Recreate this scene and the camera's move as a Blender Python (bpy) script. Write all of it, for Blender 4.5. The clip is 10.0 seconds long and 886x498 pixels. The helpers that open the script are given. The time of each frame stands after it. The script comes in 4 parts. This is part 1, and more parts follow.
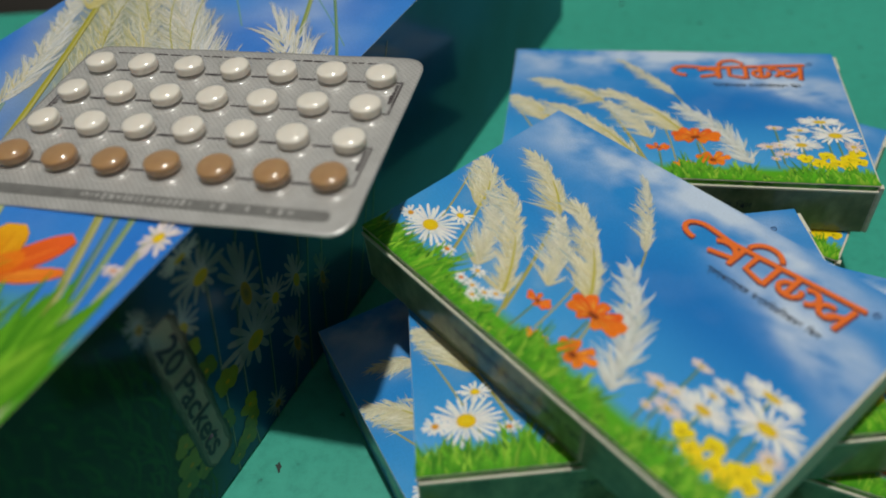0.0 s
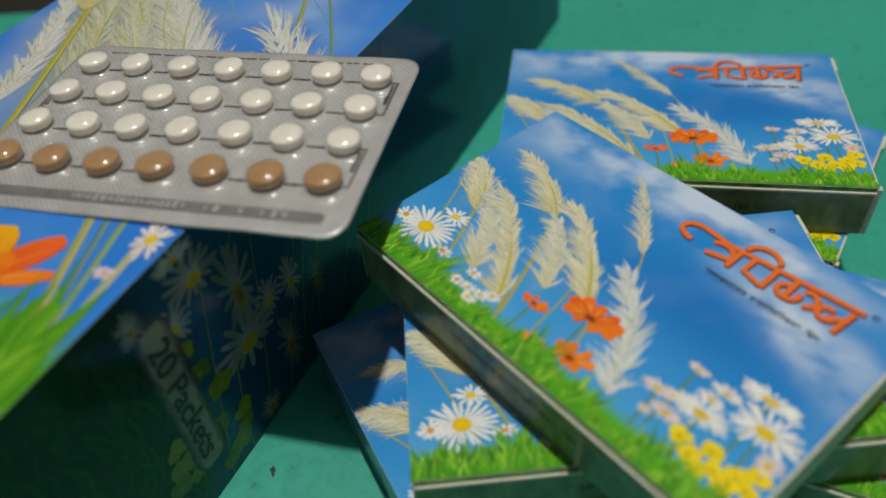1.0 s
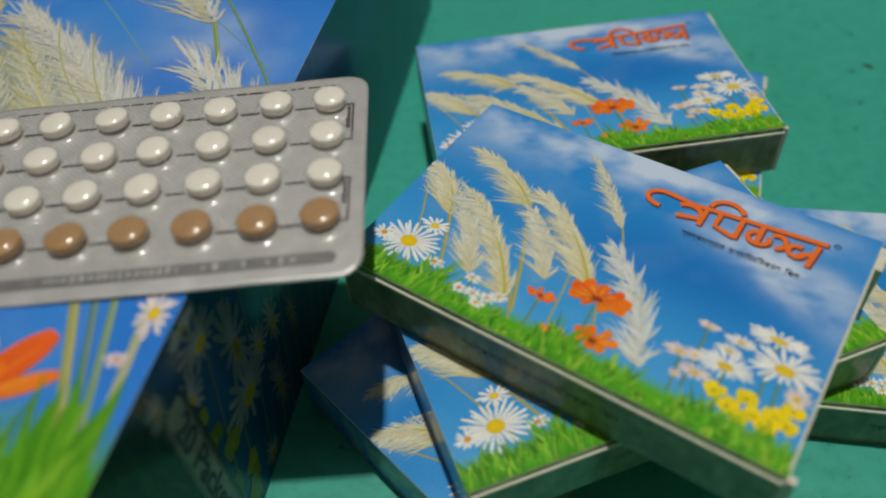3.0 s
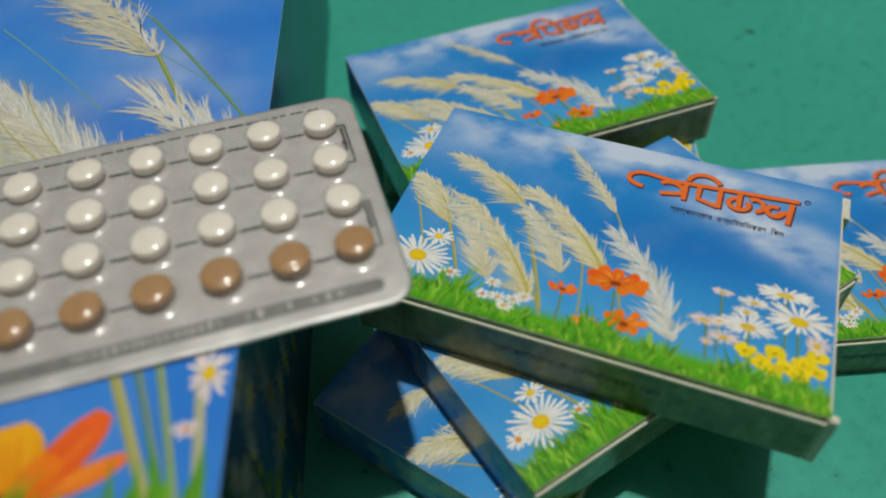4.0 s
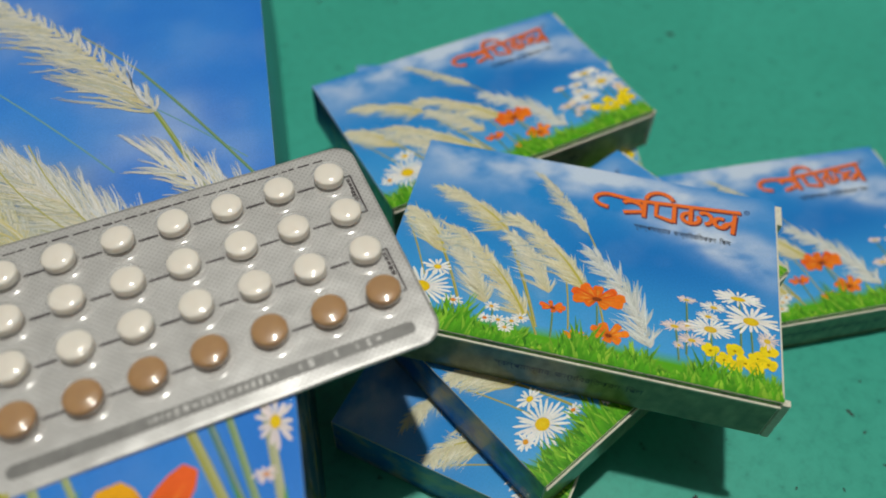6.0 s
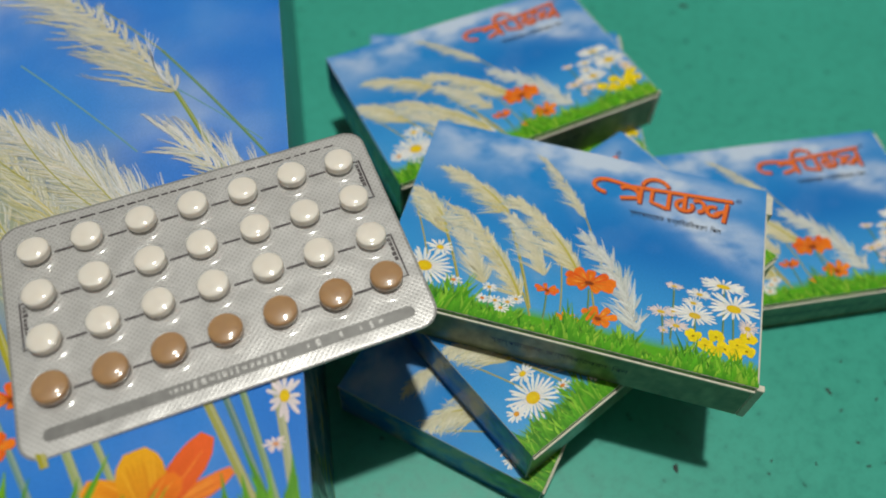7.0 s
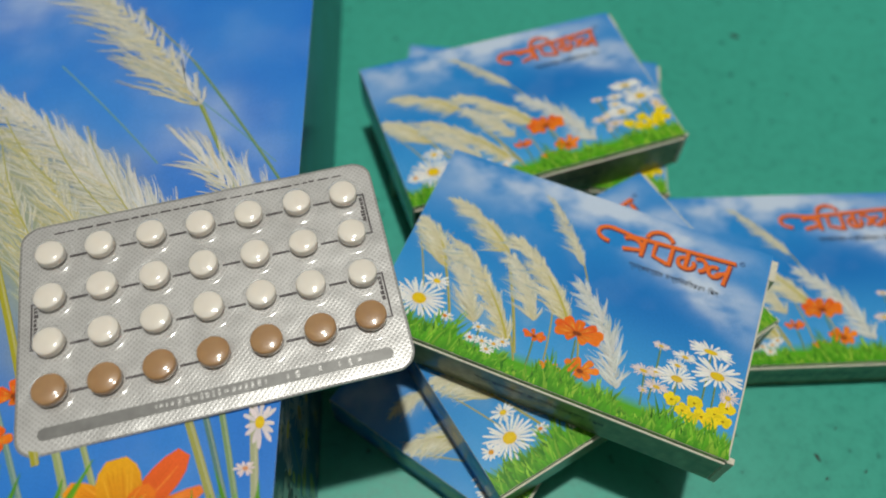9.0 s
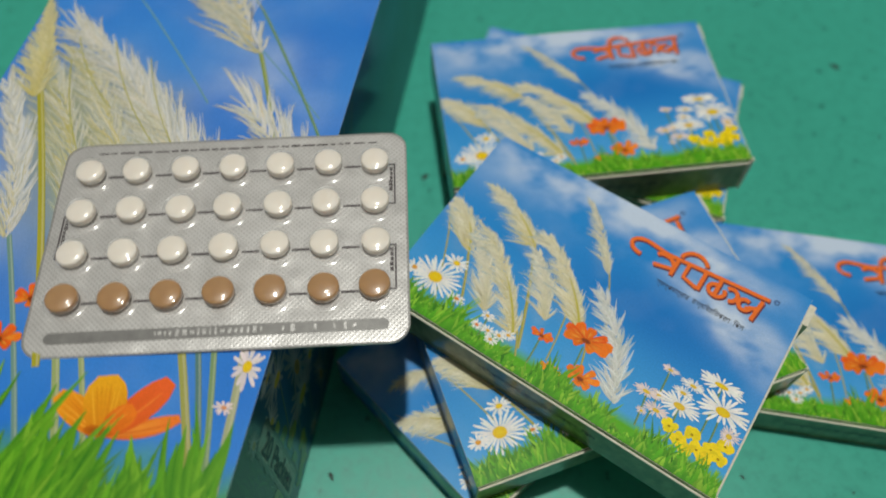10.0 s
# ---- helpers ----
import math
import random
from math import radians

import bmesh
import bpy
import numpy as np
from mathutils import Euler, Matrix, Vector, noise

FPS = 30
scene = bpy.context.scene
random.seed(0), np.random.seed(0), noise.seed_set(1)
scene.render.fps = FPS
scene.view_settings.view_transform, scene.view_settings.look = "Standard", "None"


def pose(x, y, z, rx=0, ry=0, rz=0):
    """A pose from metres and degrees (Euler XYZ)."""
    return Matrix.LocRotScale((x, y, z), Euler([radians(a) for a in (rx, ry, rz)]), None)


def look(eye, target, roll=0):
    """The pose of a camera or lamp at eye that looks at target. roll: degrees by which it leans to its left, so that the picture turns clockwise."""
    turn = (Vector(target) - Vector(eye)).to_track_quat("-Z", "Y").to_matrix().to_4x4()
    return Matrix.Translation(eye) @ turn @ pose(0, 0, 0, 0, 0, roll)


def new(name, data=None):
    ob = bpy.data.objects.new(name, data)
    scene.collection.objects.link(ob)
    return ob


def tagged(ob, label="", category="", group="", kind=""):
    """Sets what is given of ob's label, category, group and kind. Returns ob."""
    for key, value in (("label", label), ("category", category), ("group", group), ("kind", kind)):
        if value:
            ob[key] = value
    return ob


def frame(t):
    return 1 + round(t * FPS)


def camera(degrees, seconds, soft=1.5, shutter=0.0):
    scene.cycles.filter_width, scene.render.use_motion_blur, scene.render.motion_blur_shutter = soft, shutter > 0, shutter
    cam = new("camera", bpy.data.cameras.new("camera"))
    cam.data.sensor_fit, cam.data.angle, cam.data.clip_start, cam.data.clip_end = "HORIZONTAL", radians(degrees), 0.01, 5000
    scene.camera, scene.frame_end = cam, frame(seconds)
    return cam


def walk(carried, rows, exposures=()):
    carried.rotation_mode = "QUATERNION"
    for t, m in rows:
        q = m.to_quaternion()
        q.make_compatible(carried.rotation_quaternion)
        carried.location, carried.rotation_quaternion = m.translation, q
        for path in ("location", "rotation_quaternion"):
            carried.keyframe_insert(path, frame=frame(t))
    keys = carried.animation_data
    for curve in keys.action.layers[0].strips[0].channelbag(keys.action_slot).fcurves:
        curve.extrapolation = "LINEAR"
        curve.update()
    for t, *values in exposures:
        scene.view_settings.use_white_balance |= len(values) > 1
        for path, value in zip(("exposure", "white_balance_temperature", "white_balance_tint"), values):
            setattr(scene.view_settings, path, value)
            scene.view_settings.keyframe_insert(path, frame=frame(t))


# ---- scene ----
cam = camera(59.50, 10.0, soft=1.8, shutter=0.5)
cam.data.dof.use_dof, cam.data.dof.focus_distance, cam.data.dof.aperture_fstop = True, 0.173, 8.3
# eye and target in centimetres
PATH = [
    (0, (0.97, -0.45, 15.26), (-0.55, 13.63, 1.23), -5.74),
    (0.5, (1.01, -0.42, 15.26), (-0.43, 13.66, 1.22), -5.60),
    (1, (0.99, -0.34, 15.17), (-0.46, 13.79, 1.13), -5.52),
    (1.5, (0.75, -0.24, 15.21), (-0.64, 13.80, 1.13), -5.29),
    (2, (0.40, -0.41, 15.26), (-0.57, 13.60, 1.14), -5.87),
    (2.5, (-0.51, -0.17, 15.57), (-0.03, 13.66, 1.26), -5.97),
    (4, (-4.54, 1.58, 16.22), (1.22, 13.45, 1.40), -1.90),
    (4.5, (-5.80, 2.24, 16.57), (0.99, 13.60, 1.70), -0.62),
    (5, (-6.17, 2.37, 16.66), (1.19, 13.16, 1.68), 0.53),
    (5.5, (-6.27, 2.48, 17.58), (1.37, 12.98, 2.49), 1.25),
    (7, (-5.94, 2.45, 20.02), (0.47, 11.74, 3.63), 2.28),
    (7.5, (-5.35, 2.82, 20.51), (0.62, 12.12, 3.95), 0.87),
    (8, (-4.81, 2.85, 20.87), (0.79, 11.98, 4.08), 0.62),
    (8.5, (-4.32, 2.92, 21.19), (0.89, 12.10, 4.30), 0.33),
    (9, (-4.08, 2.75, 21.41), (0.65, 12.12, 4.50), 1.62),
    (9.5, (-3.55, 2.63, 21.60), (0.22, 12.31, 4.72), 1.43),
    (10, (-2.59, 2.20, 21.23), (-0.07, 12.00, 4.17), 0.93),
]
walk(cam, [(t, look(Vector(eye) * 0.01, Vector(target) * 0.01, roll)) for t, eye, target, roll in PATH], ((0, 0.02), (2.0, 0.0), (2.5, -0.06), (4.5, 0.05), (5.5, 0.09), (7.5, 0.09), (10, 0.06)))

# ---- world, lamp, exposure ----
CM = 0.01
world = bpy.data.worlds.new("room_dimness")
world.use_nodes = True
world.node_tree.nodes["Background"].inputs[0].default_value = (0.75, 0.85, 1.0, 1)
world.node_tree.nodes["Background"].inputs[1].default_value = 0.006
scene.world = world

bulb = bpy.data.lights.new("ceiling_bulb", "POINT")
bulb.energy, bulb.color, bulb.shadow_soft_size = 74.0, (1.0, 0.995, 0.91), 0.03
new("ceiling_bulb", bulb).matrix_world = pose(0.065, 0.12, 1.75)


# ---- materials ----
def material(name, colour=(0.8, 0.8, 0.8), rough=0.5, metal=0.0, coat=0.0, coat_rough=0.1, spec=0.5):
    m = bpy.data.materials.new(name)
    m.use_nodes = True
    b = m.node_tree.nodes["Principled BSDF"]
    b.inputs["Base Color"].default_value = (*colour, 1)
    b.inputs["Roughness"].default_value = rough
    b.inputs["Metallic"].default_value = metal
    b.inputs["Coat Weight"].default_value = coat
    b.inputs["Coat Roughness"].default_value = coat_rough
    b.inputs["Specular IOR Level"].default_value = spec
    return m, m.node_tree.nodes, m.node_tree.links, b


def noise_node(nodes, links, scale, detail=4.0, rough=0.6, coord="Object"):
    tc = nodes.new("ShaderNodeTexCoord")
    n = nodes.new("ShaderNodeTexNoise")
    n.inputs["Scale"].default_value, n.inputs["Detail"].default_value, n.inputs["Roughness"].default_value = scale, detail, rough
    links.new(tc.outputs[coord], n.inputs["Vector"])
    return n


def ramp(nodes, links, source, stops):
    r = nodes.new("ShaderNodeValToRGB")
    links.new(source, r.inputs["Fac"])
    e = r.color_ramp.elements
    while len(e) < len(stops):
        e.new(0.5)
    for k, (at, col) in zip(e, stops):
        k.position, k.color = at, (*col, 1) if len(col) == 3 else col
    return r


def bump(nodes, links, source, b, strength, distance):
    n = nodes.new("ShaderNodeBump")
    n.inputs["Strength"].default_value, n.inputs["Distance"].default_value = strength, distance
    links.new(source, n.inputs["Height"])
    links.new(n.outputs["Normal"], b.inputs["Normal"])
    return n


def mix_colour(nodes, links, fac, a, b, blend="MIX"):
    m = nodes.new("ShaderNodeMix")
    m.data_type, m.blend_type = "RGBA", blend
    for sock, v in ((m.inputs[0], fac), (m.inputs[6], a), (m.inputs[7], b)):
        if isinstance(v, bpy.types.NodeSocket):
            links.new(v, sock)
        elif isinstance(v, (int, float)):
            sock.default_value = v
        else:
            sock.default_value = (*v, 1)
    return m.outputs[2]


def print_material():
    """Offset ink on laminated card: the ink's colour is stored in the mesh."""
    m, n, l, b = material("laminated_print", rough=0.42, coat=0.48, coat_rough=0.13, spec=0.13)
    at = n.new("ShaderNodeAttribute")
    at.attribute_name = "ink"
    grain = noise_node(n, l, 2600, 2)
    g = ramp(n, l, grain.outputs["Fac"], [(0.3, (0.9, 0.9, 0.9)), (0.7, (1.06, 1.06, 1.06))])
    l.new(mix_colour(n, l, 1.0, at.outputs["Color"], g.outputs["Color"], "MULTIPLY"), b.inputs["Base Color"])
    wave = noise_node(n, l, 60, 3)
    bump(n, l, wave.outputs["Fac"], b, 0.25, 0.0004)
    return m


def card_material():
    m, n, l, b = material("bare_card", rough=0.8)
    f = noise_node(n, l, 900, 5)
    l.new(ramp(n, l, f.outputs["Fac"], [(0.3, (0.60, 0.57, 0.46)), (0.7, (0.74, 0.71, 0.60))]).outputs["Color"], b.inputs["Base Color"])
    bump(n, l, f.outputs["Fac"], b, 0.2, 0.0002)
    return m


def table_material():
    m, n, l, b = material("teal_enamel", rough=0.42, spec=0.45)
    big = noise_node(n, l, 9, 5)
    fine = noise_node(n, l, 260, 6, 0.7)
    base = ramp(n, l, big.outputs["Fac"], [(0.3, (0.034, 0.335, 0.250)), (0.7, (0.046, 0.400, 0.305))])
    dust = ramp(n, l, fine.outputs["Fac"], [(0.30, (0.8, 0.8, 0.8)), (0.52, (1, 1, 1)), (0.8, (1.12, 1.12, 1.12))])
    spots = noise_node(n, l, 260, 3, 0.5)
    sp = ramp(n, l, spots.outputs["Fac"], [(0.265, (0.45, 0.45, 0.45)), (0.31, (1, 1, 1))])
    c = mix_colour(n, l, 1.0, base.outputs["Color"], dust.outputs["Color"], "MULTIPLY")
    l.new(mix_colour(n, l, 1.0, c, sp.outputs["Color"], "MULTIPLY"), b.inputs["Base Color"])
    rr = ramp(n, l, fine.outputs["Fac"], [(0.2, (0.32, 0.32, 0.32)), (0.8, (0.55, 0.55, 0.55))])
    l.new(rr.outputs["Color"], b.inputs["Roughness"])
    bump(n, l, fine.outputs["Fac"], b, 0.12, 0.0005)
    return m


def foil_material():
    m, n, l, b = material("embossed_foil", (0.62, 0.63, 0.65), 0.40, 0.45, coat=0.35, coat_rough=0.2)
    tc = n.new("ShaderNodeTexCoord")
    heights = []
    for turn in (45, -45):
        mp = n.new("ShaderNodeMapping")
        mp.inputs["Rotation"].default_value = (0, 0, radians(turn))
        w = n.new("ShaderNodeTexWave")
        w.inputs["Scale"].default_value = 360
        w.inputs["Distortion"].default_value = 0.4
        l.new(tc.outputs["Object"], mp.inputs["Vector"])
        l.new(mp.outputs["Vector"], w.inputs["Vector"])
        heights.append(w.outputs["Fac"])
    mx = n.new("ShaderNodeMath")
    mx.operation = "MAXIMUM"
    l.new(heights[0], mx.inputs[0]), l.new(heights[1], mx.inputs[1])
    bump(n, l, mx.outputs[0], b, 0.15, 0.00022)
    soft = noise_node(n, l, 85, 2)
    wavy = n.new("ShaderNodeBump")
    wavy.inputs["Strength"].default_value, wavy.inputs["Distance"].default_value = 0.25, 0.002
    l.new(soft.outputs["Fac"], wavy.inputs["Height"])
    l.new(wavy.outputs["Normal"], b.inputs["Coat Normal"])
    tone = noise_node(n, l, 200, 4)
    plain = ramp(n, l, tone.outputs["Fac"], [(0.3, (0.57, 0.56, 0.555)), (0.7, (0.68, 0.67, 0.665))])
    # Shading of the hatch relief is put into the colour: grooves are darker.
    groove_shade = ramp(n, l, mx.outputs[0], [(0.25, (0.77, 0.76, 0.755)), (0.75, (1, 1, 1))])
    l.new(mix_colour(n, l, 1.0, plain.outputs["Color"], groove_shade.outputs["Color"], "MULTIPLY"), b.inputs["Base Color"])
    return m


def clear_material():
    """Thin clear plastic: lets all light through, with a gloss on top."""
    m = bpy.data.materials.new("clear_plastic")
    m.use_nodes = True
    n, l = m.node_tree.nodes, m.node_tree.links
    n.remove(n["Principled BSDF"])
    clear, gloss, mix, edge, power = (n.new("ShaderNode" + k) for k in ("BsdfTransparent", "BsdfGlossy", "MixShader", "LayerWeight", "Math"))
    clear.inputs["Color"].default_value = (0.99, 0.99, 0.99, 1)
    gloss.inputs["Roughness"].default_value = 0.14
    edge.inputs["Blend"].default_value, power.operation = 0.5, "MULTIPLY_ADD"
    power.inputs[1].default_value, power.inputs[2].default_value = 0.12, 0.06
    l.new(edge.outputs["Facing"], power.inputs[0])
    l.new(power.outputs[0], mix.inputs[0]), l.new(clear.outputs[0], mix.inputs[1]), l.new(gloss.outputs[0], mix.inputs[2])
    haze, soft = n.new("ShaderNodeBsdfDiffuse"), n.new("ShaderNodeMixShader")
    haze.inputs["Color"].default_value, soft.inputs[0].default_value = (0.85, 0.85, 0.86, 1), 0.07
    l.new(mix.outputs[0], soft.inputs[1]), l.new(haze.outputs[0], soft.inputs[2])
    l.new(soft.outputs[0], n["Material Output"].inputs["Surface"])
    return m


def mottled(name, low, high, scale, rough, coat=0.0):
    m, n, l, b = material(name, rough=rough, coat=coat)
    f = noise_node(n, l, scale, 5)
    l.new(ramp(n, l, f.outputs["Fac"], [(0.3, low), (0.7, high)]).outputs["Color"], b.inputs["Base Color"])
    bump(n, l, f.outputs["Fac"], b, 0.1, 0.0003)
    return m


PRINT, CARD, TEAL, FOIL, CLEAR = print_material(), card_material(), table_material(), foil_material(), clear_material()
WHITE_PILL = mottled("white_tablet", (0.82, 0.755, 0.675), (0.88, 0.815, 0.735), 500, 0.5, 0.6)
BROWN_PILL = mottled("brown_tablet", (0.39, 0.195, 0.050), (0.45, 0.235, 0.066), 500, 0.4, 0.7)
DARK_INK = mottled("black_ink", (0.015, 0.017, 0.03), (0.03, 0.03, 0.05), 800, 0.5)
for tablet in (WHITE_PILL, BROWN_PILL):
    shader = tablet.node_tree.nodes["Principled BSDF"]
    shader.inputs["Subsurface Weight"].default_value, shader.inputs["Subsurface Scale"].default_value = 0.6, 0.0015
    shader.inputs["Subsurface Radius"].default_value = (1.0, 0.9, 0.8)
SMOOTH_FOIL = mottled("smooth_foil", (0.31, 0.305, 0.30), (0.42, 0.415, 0.41), 300, 0.33, 0.4)
SMOOTH_FOIL.node_tree.nodes["Principled BSDF"].inputs["Metallic"].default_value = 0.6
LINE_INK = mottled("violet_grey_ink", (0.055, 0.045, 0.05), (0.11, 0.095, 0.10), 600, 0.45)
CHIP = mottled("dark_chip", (0.01, 0.02, 0.02), (0.04, 0.05, 0.045), 900, 0.8)
PLASTER = mottled("grey_plaster", (0.095, 0.095, 0.09), (0.14, 0.135, 0.13), 12, 0.9)
FLOOR_BROWN = mottled("brown_floor", (0.19, 0.105, 0.06), (0.27, 0.16, 0.10), 25, 0.6)
LEG_TEAL = mottled("teal_steel", (0.02, 0.22, 0.17), (0.03, 0.28, 0.21), 30, 0.4)


# ---- mesh helpers; lengths in centimetres ----
def mesh_of(name, bm, mat, smooth=False):
    me = bpy.data.meshes.new(name)
    bmesh.ops.scale(bm, vec=(CM, CM, CM), verts=bm.verts)
    bm.to_mesh(me)
    bm.free()
    me.materials.append(mat)
    if smooth:
        for p in me.polygons:
            p.use_smooth = True
    return me


def part(name, bm, mat, parent, label="", smooth=False):
    me = bm if isinstance(bm, bpy.types.Mesh) else mesh_of(name, bm, mat, smooth)
    ob = new(name, me)
    ob.parent = parent
    return tagged(ob, label)


def box(x0, x1, y0, y1, z0, z1, bevel=0.0, segments=2):
    bm = bmesh.new()
    bmesh.ops.create_cube(bm, size=1, matrix=Matrix.Translation(((x0 + x1) / 2, (y0 + y1) / 2, (z0 + z1) / 2)) @ Matrix.Diagonal((x1 - x0, y1 - y0, z1 - z0, 1)))
    if bevel:
        bmesh.ops.bevel(bm, geom=bm.edges[:], offset=bevel, segments=segments, affect="EDGES", profile=0.5)
    return bm


class Ink:
    """Printed shapes laid flat on z = 0, each with its own ink colour, later ones a hair higher."""

    def __init__(self, rise=0.0, half=None):
        self.v, self.f, self.c, self.z, self.half = [], [], [], rise, half

    def inside(self, x, y):
        return self.half is None or (abs(x) < self.half[0] and abs(y) < self.half[1])

    def face(self, points, colours):
        k = len(self.v)
        self.v += [(x, y, self.z) for x, y in points]
        self.c += colours if isinstance(colours[0], (tuple, list)) else [colours] * len(points)
        self.f.append(tuple(range(k, k + len(points))))

    def ribbon(self, spine, widths, colours):
        """A strip along the spine, with a width and a colour at each of its points."""
        for i, (x, y) in enumerate(spine):
            if not self.inside(x, y):
                spine, widths, colours = spine[:i], widths[:i], colours[:i]
                break
        k, n = len(self.v), len(spine)
        if n < 2:
            return
        for i, (x, y) in enumerate(spine):
            ax, ay = spine[max(i - 1, 0)]
            bx, by = spine[min(i + 1, n - 1)]
            d = math.hypot(bx - ax, by - ay) or 1
            ox, oy, w = -(by - ay) / d, (bx - ax) / d, widths[i] / 2
            self.v += [(x + ox * w, y + oy * w, self.z), (x - ox * w, y - oy * w, self.z)]
            self.c += [colours[i]] * 2
        self.f += [(k + 2 * i, k + 2 * i + 1, k + 2 * i + 3, k + 2 * i + 2) for i in range(n - 1)]

    def disc(self, x, y, rx, ry, colour, turn=0.0, n=14, rim=None):
        k, c, s = len(self.v), math.cos(turn), math.sin(turn)
        self.v.append((x, y, self.z))
        self.c.append(colour)
        for i in range(n):
            a = 2 * math.pi * i / n
            px, py = rx * math.cos(a), ry * math.sin(a)
            self.v.append((x + c * px - s * py, y + s * px + c * py, self.z))
            self.c.append(rim or colour)
        self.f += [(k, k + 1 + i, k + 1 + (i + 1) % n) for i in range(n)]

    def up(self, by=0.00012):
        self.z += by
        return self

    def mesh(self, name, place=None):
        me = bpy.data.meshes.new(name)
        v = np.array(self.v) * CM
        if place is not None:
            v = v @ np.array(place.to_3x3()).T + np.array(place.translation)
        me.from_pydata(v.tolist(), [], self.f)
        ink = me.color_attributes.new("ink", "FLOAT_COLOR", "POINT")
        flat = np.ones((len(self.v), 4), dtype=np.float32)
        flat[:, :3] = self.c
        ink.data.foreach_set("color", flat.ravel())
        me.materials.append(PRINT)
        me.update()
        return me


def blend(a, b, t):
    t = min(max(t, 0.0), 1.0)
    return tuple(p + (q - p) * t for p, q in zip(a, b))


def varied(c, rnd, by=0.12):
    k = 1 + rnd.uniform(-by, by)
    return tuple(min(v * k * (1 + rnd.uniform(-by, by) * 0.3), 1.0) for v in c)


CREAM, IVORY = (0.66, 0.58, 0.29), (0.80, 0.77, 0.66)
STEM, LEAF, LEAF_DARK, LEAF_LIGHT = (0.36, 0.34, 0.05), (0.10, 0.40, 0.012), (0.015, 0.13, 0.008), (0.34, 0.60, 0.05)
ORANGE, AMBER, YELLOW, PETAL = (0.86, 0.105, 0.012), (0.90, 0.30, 0.01), (0.86, 0.62, 0.01), (0.84, 0.84, 0.82)
SKY, SKY_DEEP, SKY_PALE, CLOUD = (0.020, 0.250, 0.66), (0.008, 0.155, 0.53), (0.070, 0.385, 0.77), (0.62, 0.71, 0.85)


def curve_points(a, b, bow, n):
    (ax, ay), (bx, by) = a, b
    mx, my = (ax + bx) / 2 - (by - ay) * bow, (ay + by) / 2 + (bx - ax) * bow
    return [((1 - t) ** 2 * ax + 2 * t * (1 - t) * mx + t * t * bx, (1 - t) ** 2 * ay + 2 * t * (1 - t) * my + t * t * by) for t in (i / (n - 1) for i in range(n))]


def stem(ink, a, b, width, colour, bow=0.03):
    p = curve_points(a, b, bow, 8)
    ink.ribbon(p, [width] * 8, [colour] * 8)
    ink.up()
    ink.ribbon([(x + width * 0.2, y) for x, y in p], [width * 0.3] * 8, [blend(colour, IVORY, 0.22)] * 8)
    ink.up()


HEART = (0.60, 0.49, 0.10)


def plume(ink, tip, base, width, seed, n=170, body=CREAM, hair=IVORY, bow=-0.3, fill=0.75, lee=1.0, windward=0.45, warm=1.0):
    """A pampas plume: tufts of fine hairs that leave a bent spine and sweep towards its tip, long on the lee side."""
    rnd = random.Random(seed)
    spine = curve_points(base, tip, bow, 26)
    tufts = []
    for k in range(30):
        t = 0.95 * (k + rnd.random()) / 30
        for side in (1, 1, -1):
            tufts.append((t, side, rnd.uniform(0.45, 1.25), rnd.uniform(0.15, 0.95) if side > 0 else rnd.uniform(0.2, 0.75), rnd.uniform(-0.7, 0.25) if side > 0 else rnd.uniform(0.0, 0.7), rnd.random()))
    for stage in range(3):
        each = max(1, round(n * (0.12 * fill, 0.65, 1.0)[stage] / 90))
        for t, side, stretch, open_by, bend, shade in tufts:
            for _ in range(each):
                at = min(max(t + rnd.uniform(-0.02, 0.02), 0.0), 0.96)
                i = min(int(at * 25), 24)
                x, y = spine[i]
                a = math.atan2(spine[i + 1][1] - y, spine[i + 1][0] - x)
                reach = width * stretch * rnd.uniform(0.65, 1.1) * (1.1 - 0.6 * at) * (lee if side > 0 else windward)
                a0, turn = a + side * (open_by + rnd.uniform(-0.12, 0.12)), bend + rnd.uniform(-0.25, 0.25)
                pts, px, py = [], x + rnd.uniform(-0.03, 0.03) * width, y + rnd.uniform(-0.03, 0.03) * width
                for k in range(6):
                    pts.append((px, py))
                    ang = a0 + turn * k / 5
                    px, py = px + math.cos(ang) * reach / 5, py + math.sin(ang) * reach / 5
                heart = warm * max(0.0, 0.8 - at) * (0.9 if side > 0 else 0.5)
                low = blend(body, (0.34, 0.36, 0.30), 0.6 * shade)
                if stage == 0:
                    w = 0.10 * width
                    c0, c1 = varied(blend(low, HEART, heart), rnd, 0.06), varied(blend(low, SKY_PALE, 0.4), rnd, 0.06)
                elif stage == 1:
                    w = 0.034 * width * rnd.uniform(0.5, 1.4)
                    c0, c1 = varied(blend(low, HEART, heart), rnd), varied(blend(low, hair, rnd.uniform(0.1, 0.9) * (1.1 - shade)), rnd)
                else:
                    w = 0.016 * width * rnd.uniform(0.6, 1.5)
                    c0, c1 = varied(blend(blend(hair, low, 0.6), HEART, heart * 0.7), rnd), varied(blend(hair, low, 0.5 * shade), rnd, 0.08)
                ink.ribbon(pts, [w * 0.5, w, w, w * 0.8, w * 0.5, w * 0.1], [c0, c0, blend(c0, c1, 0.4), blend(c0, c1, 0.7), c1, c1])
                ink.z += 0.0000006
        ink.up(0.00006)


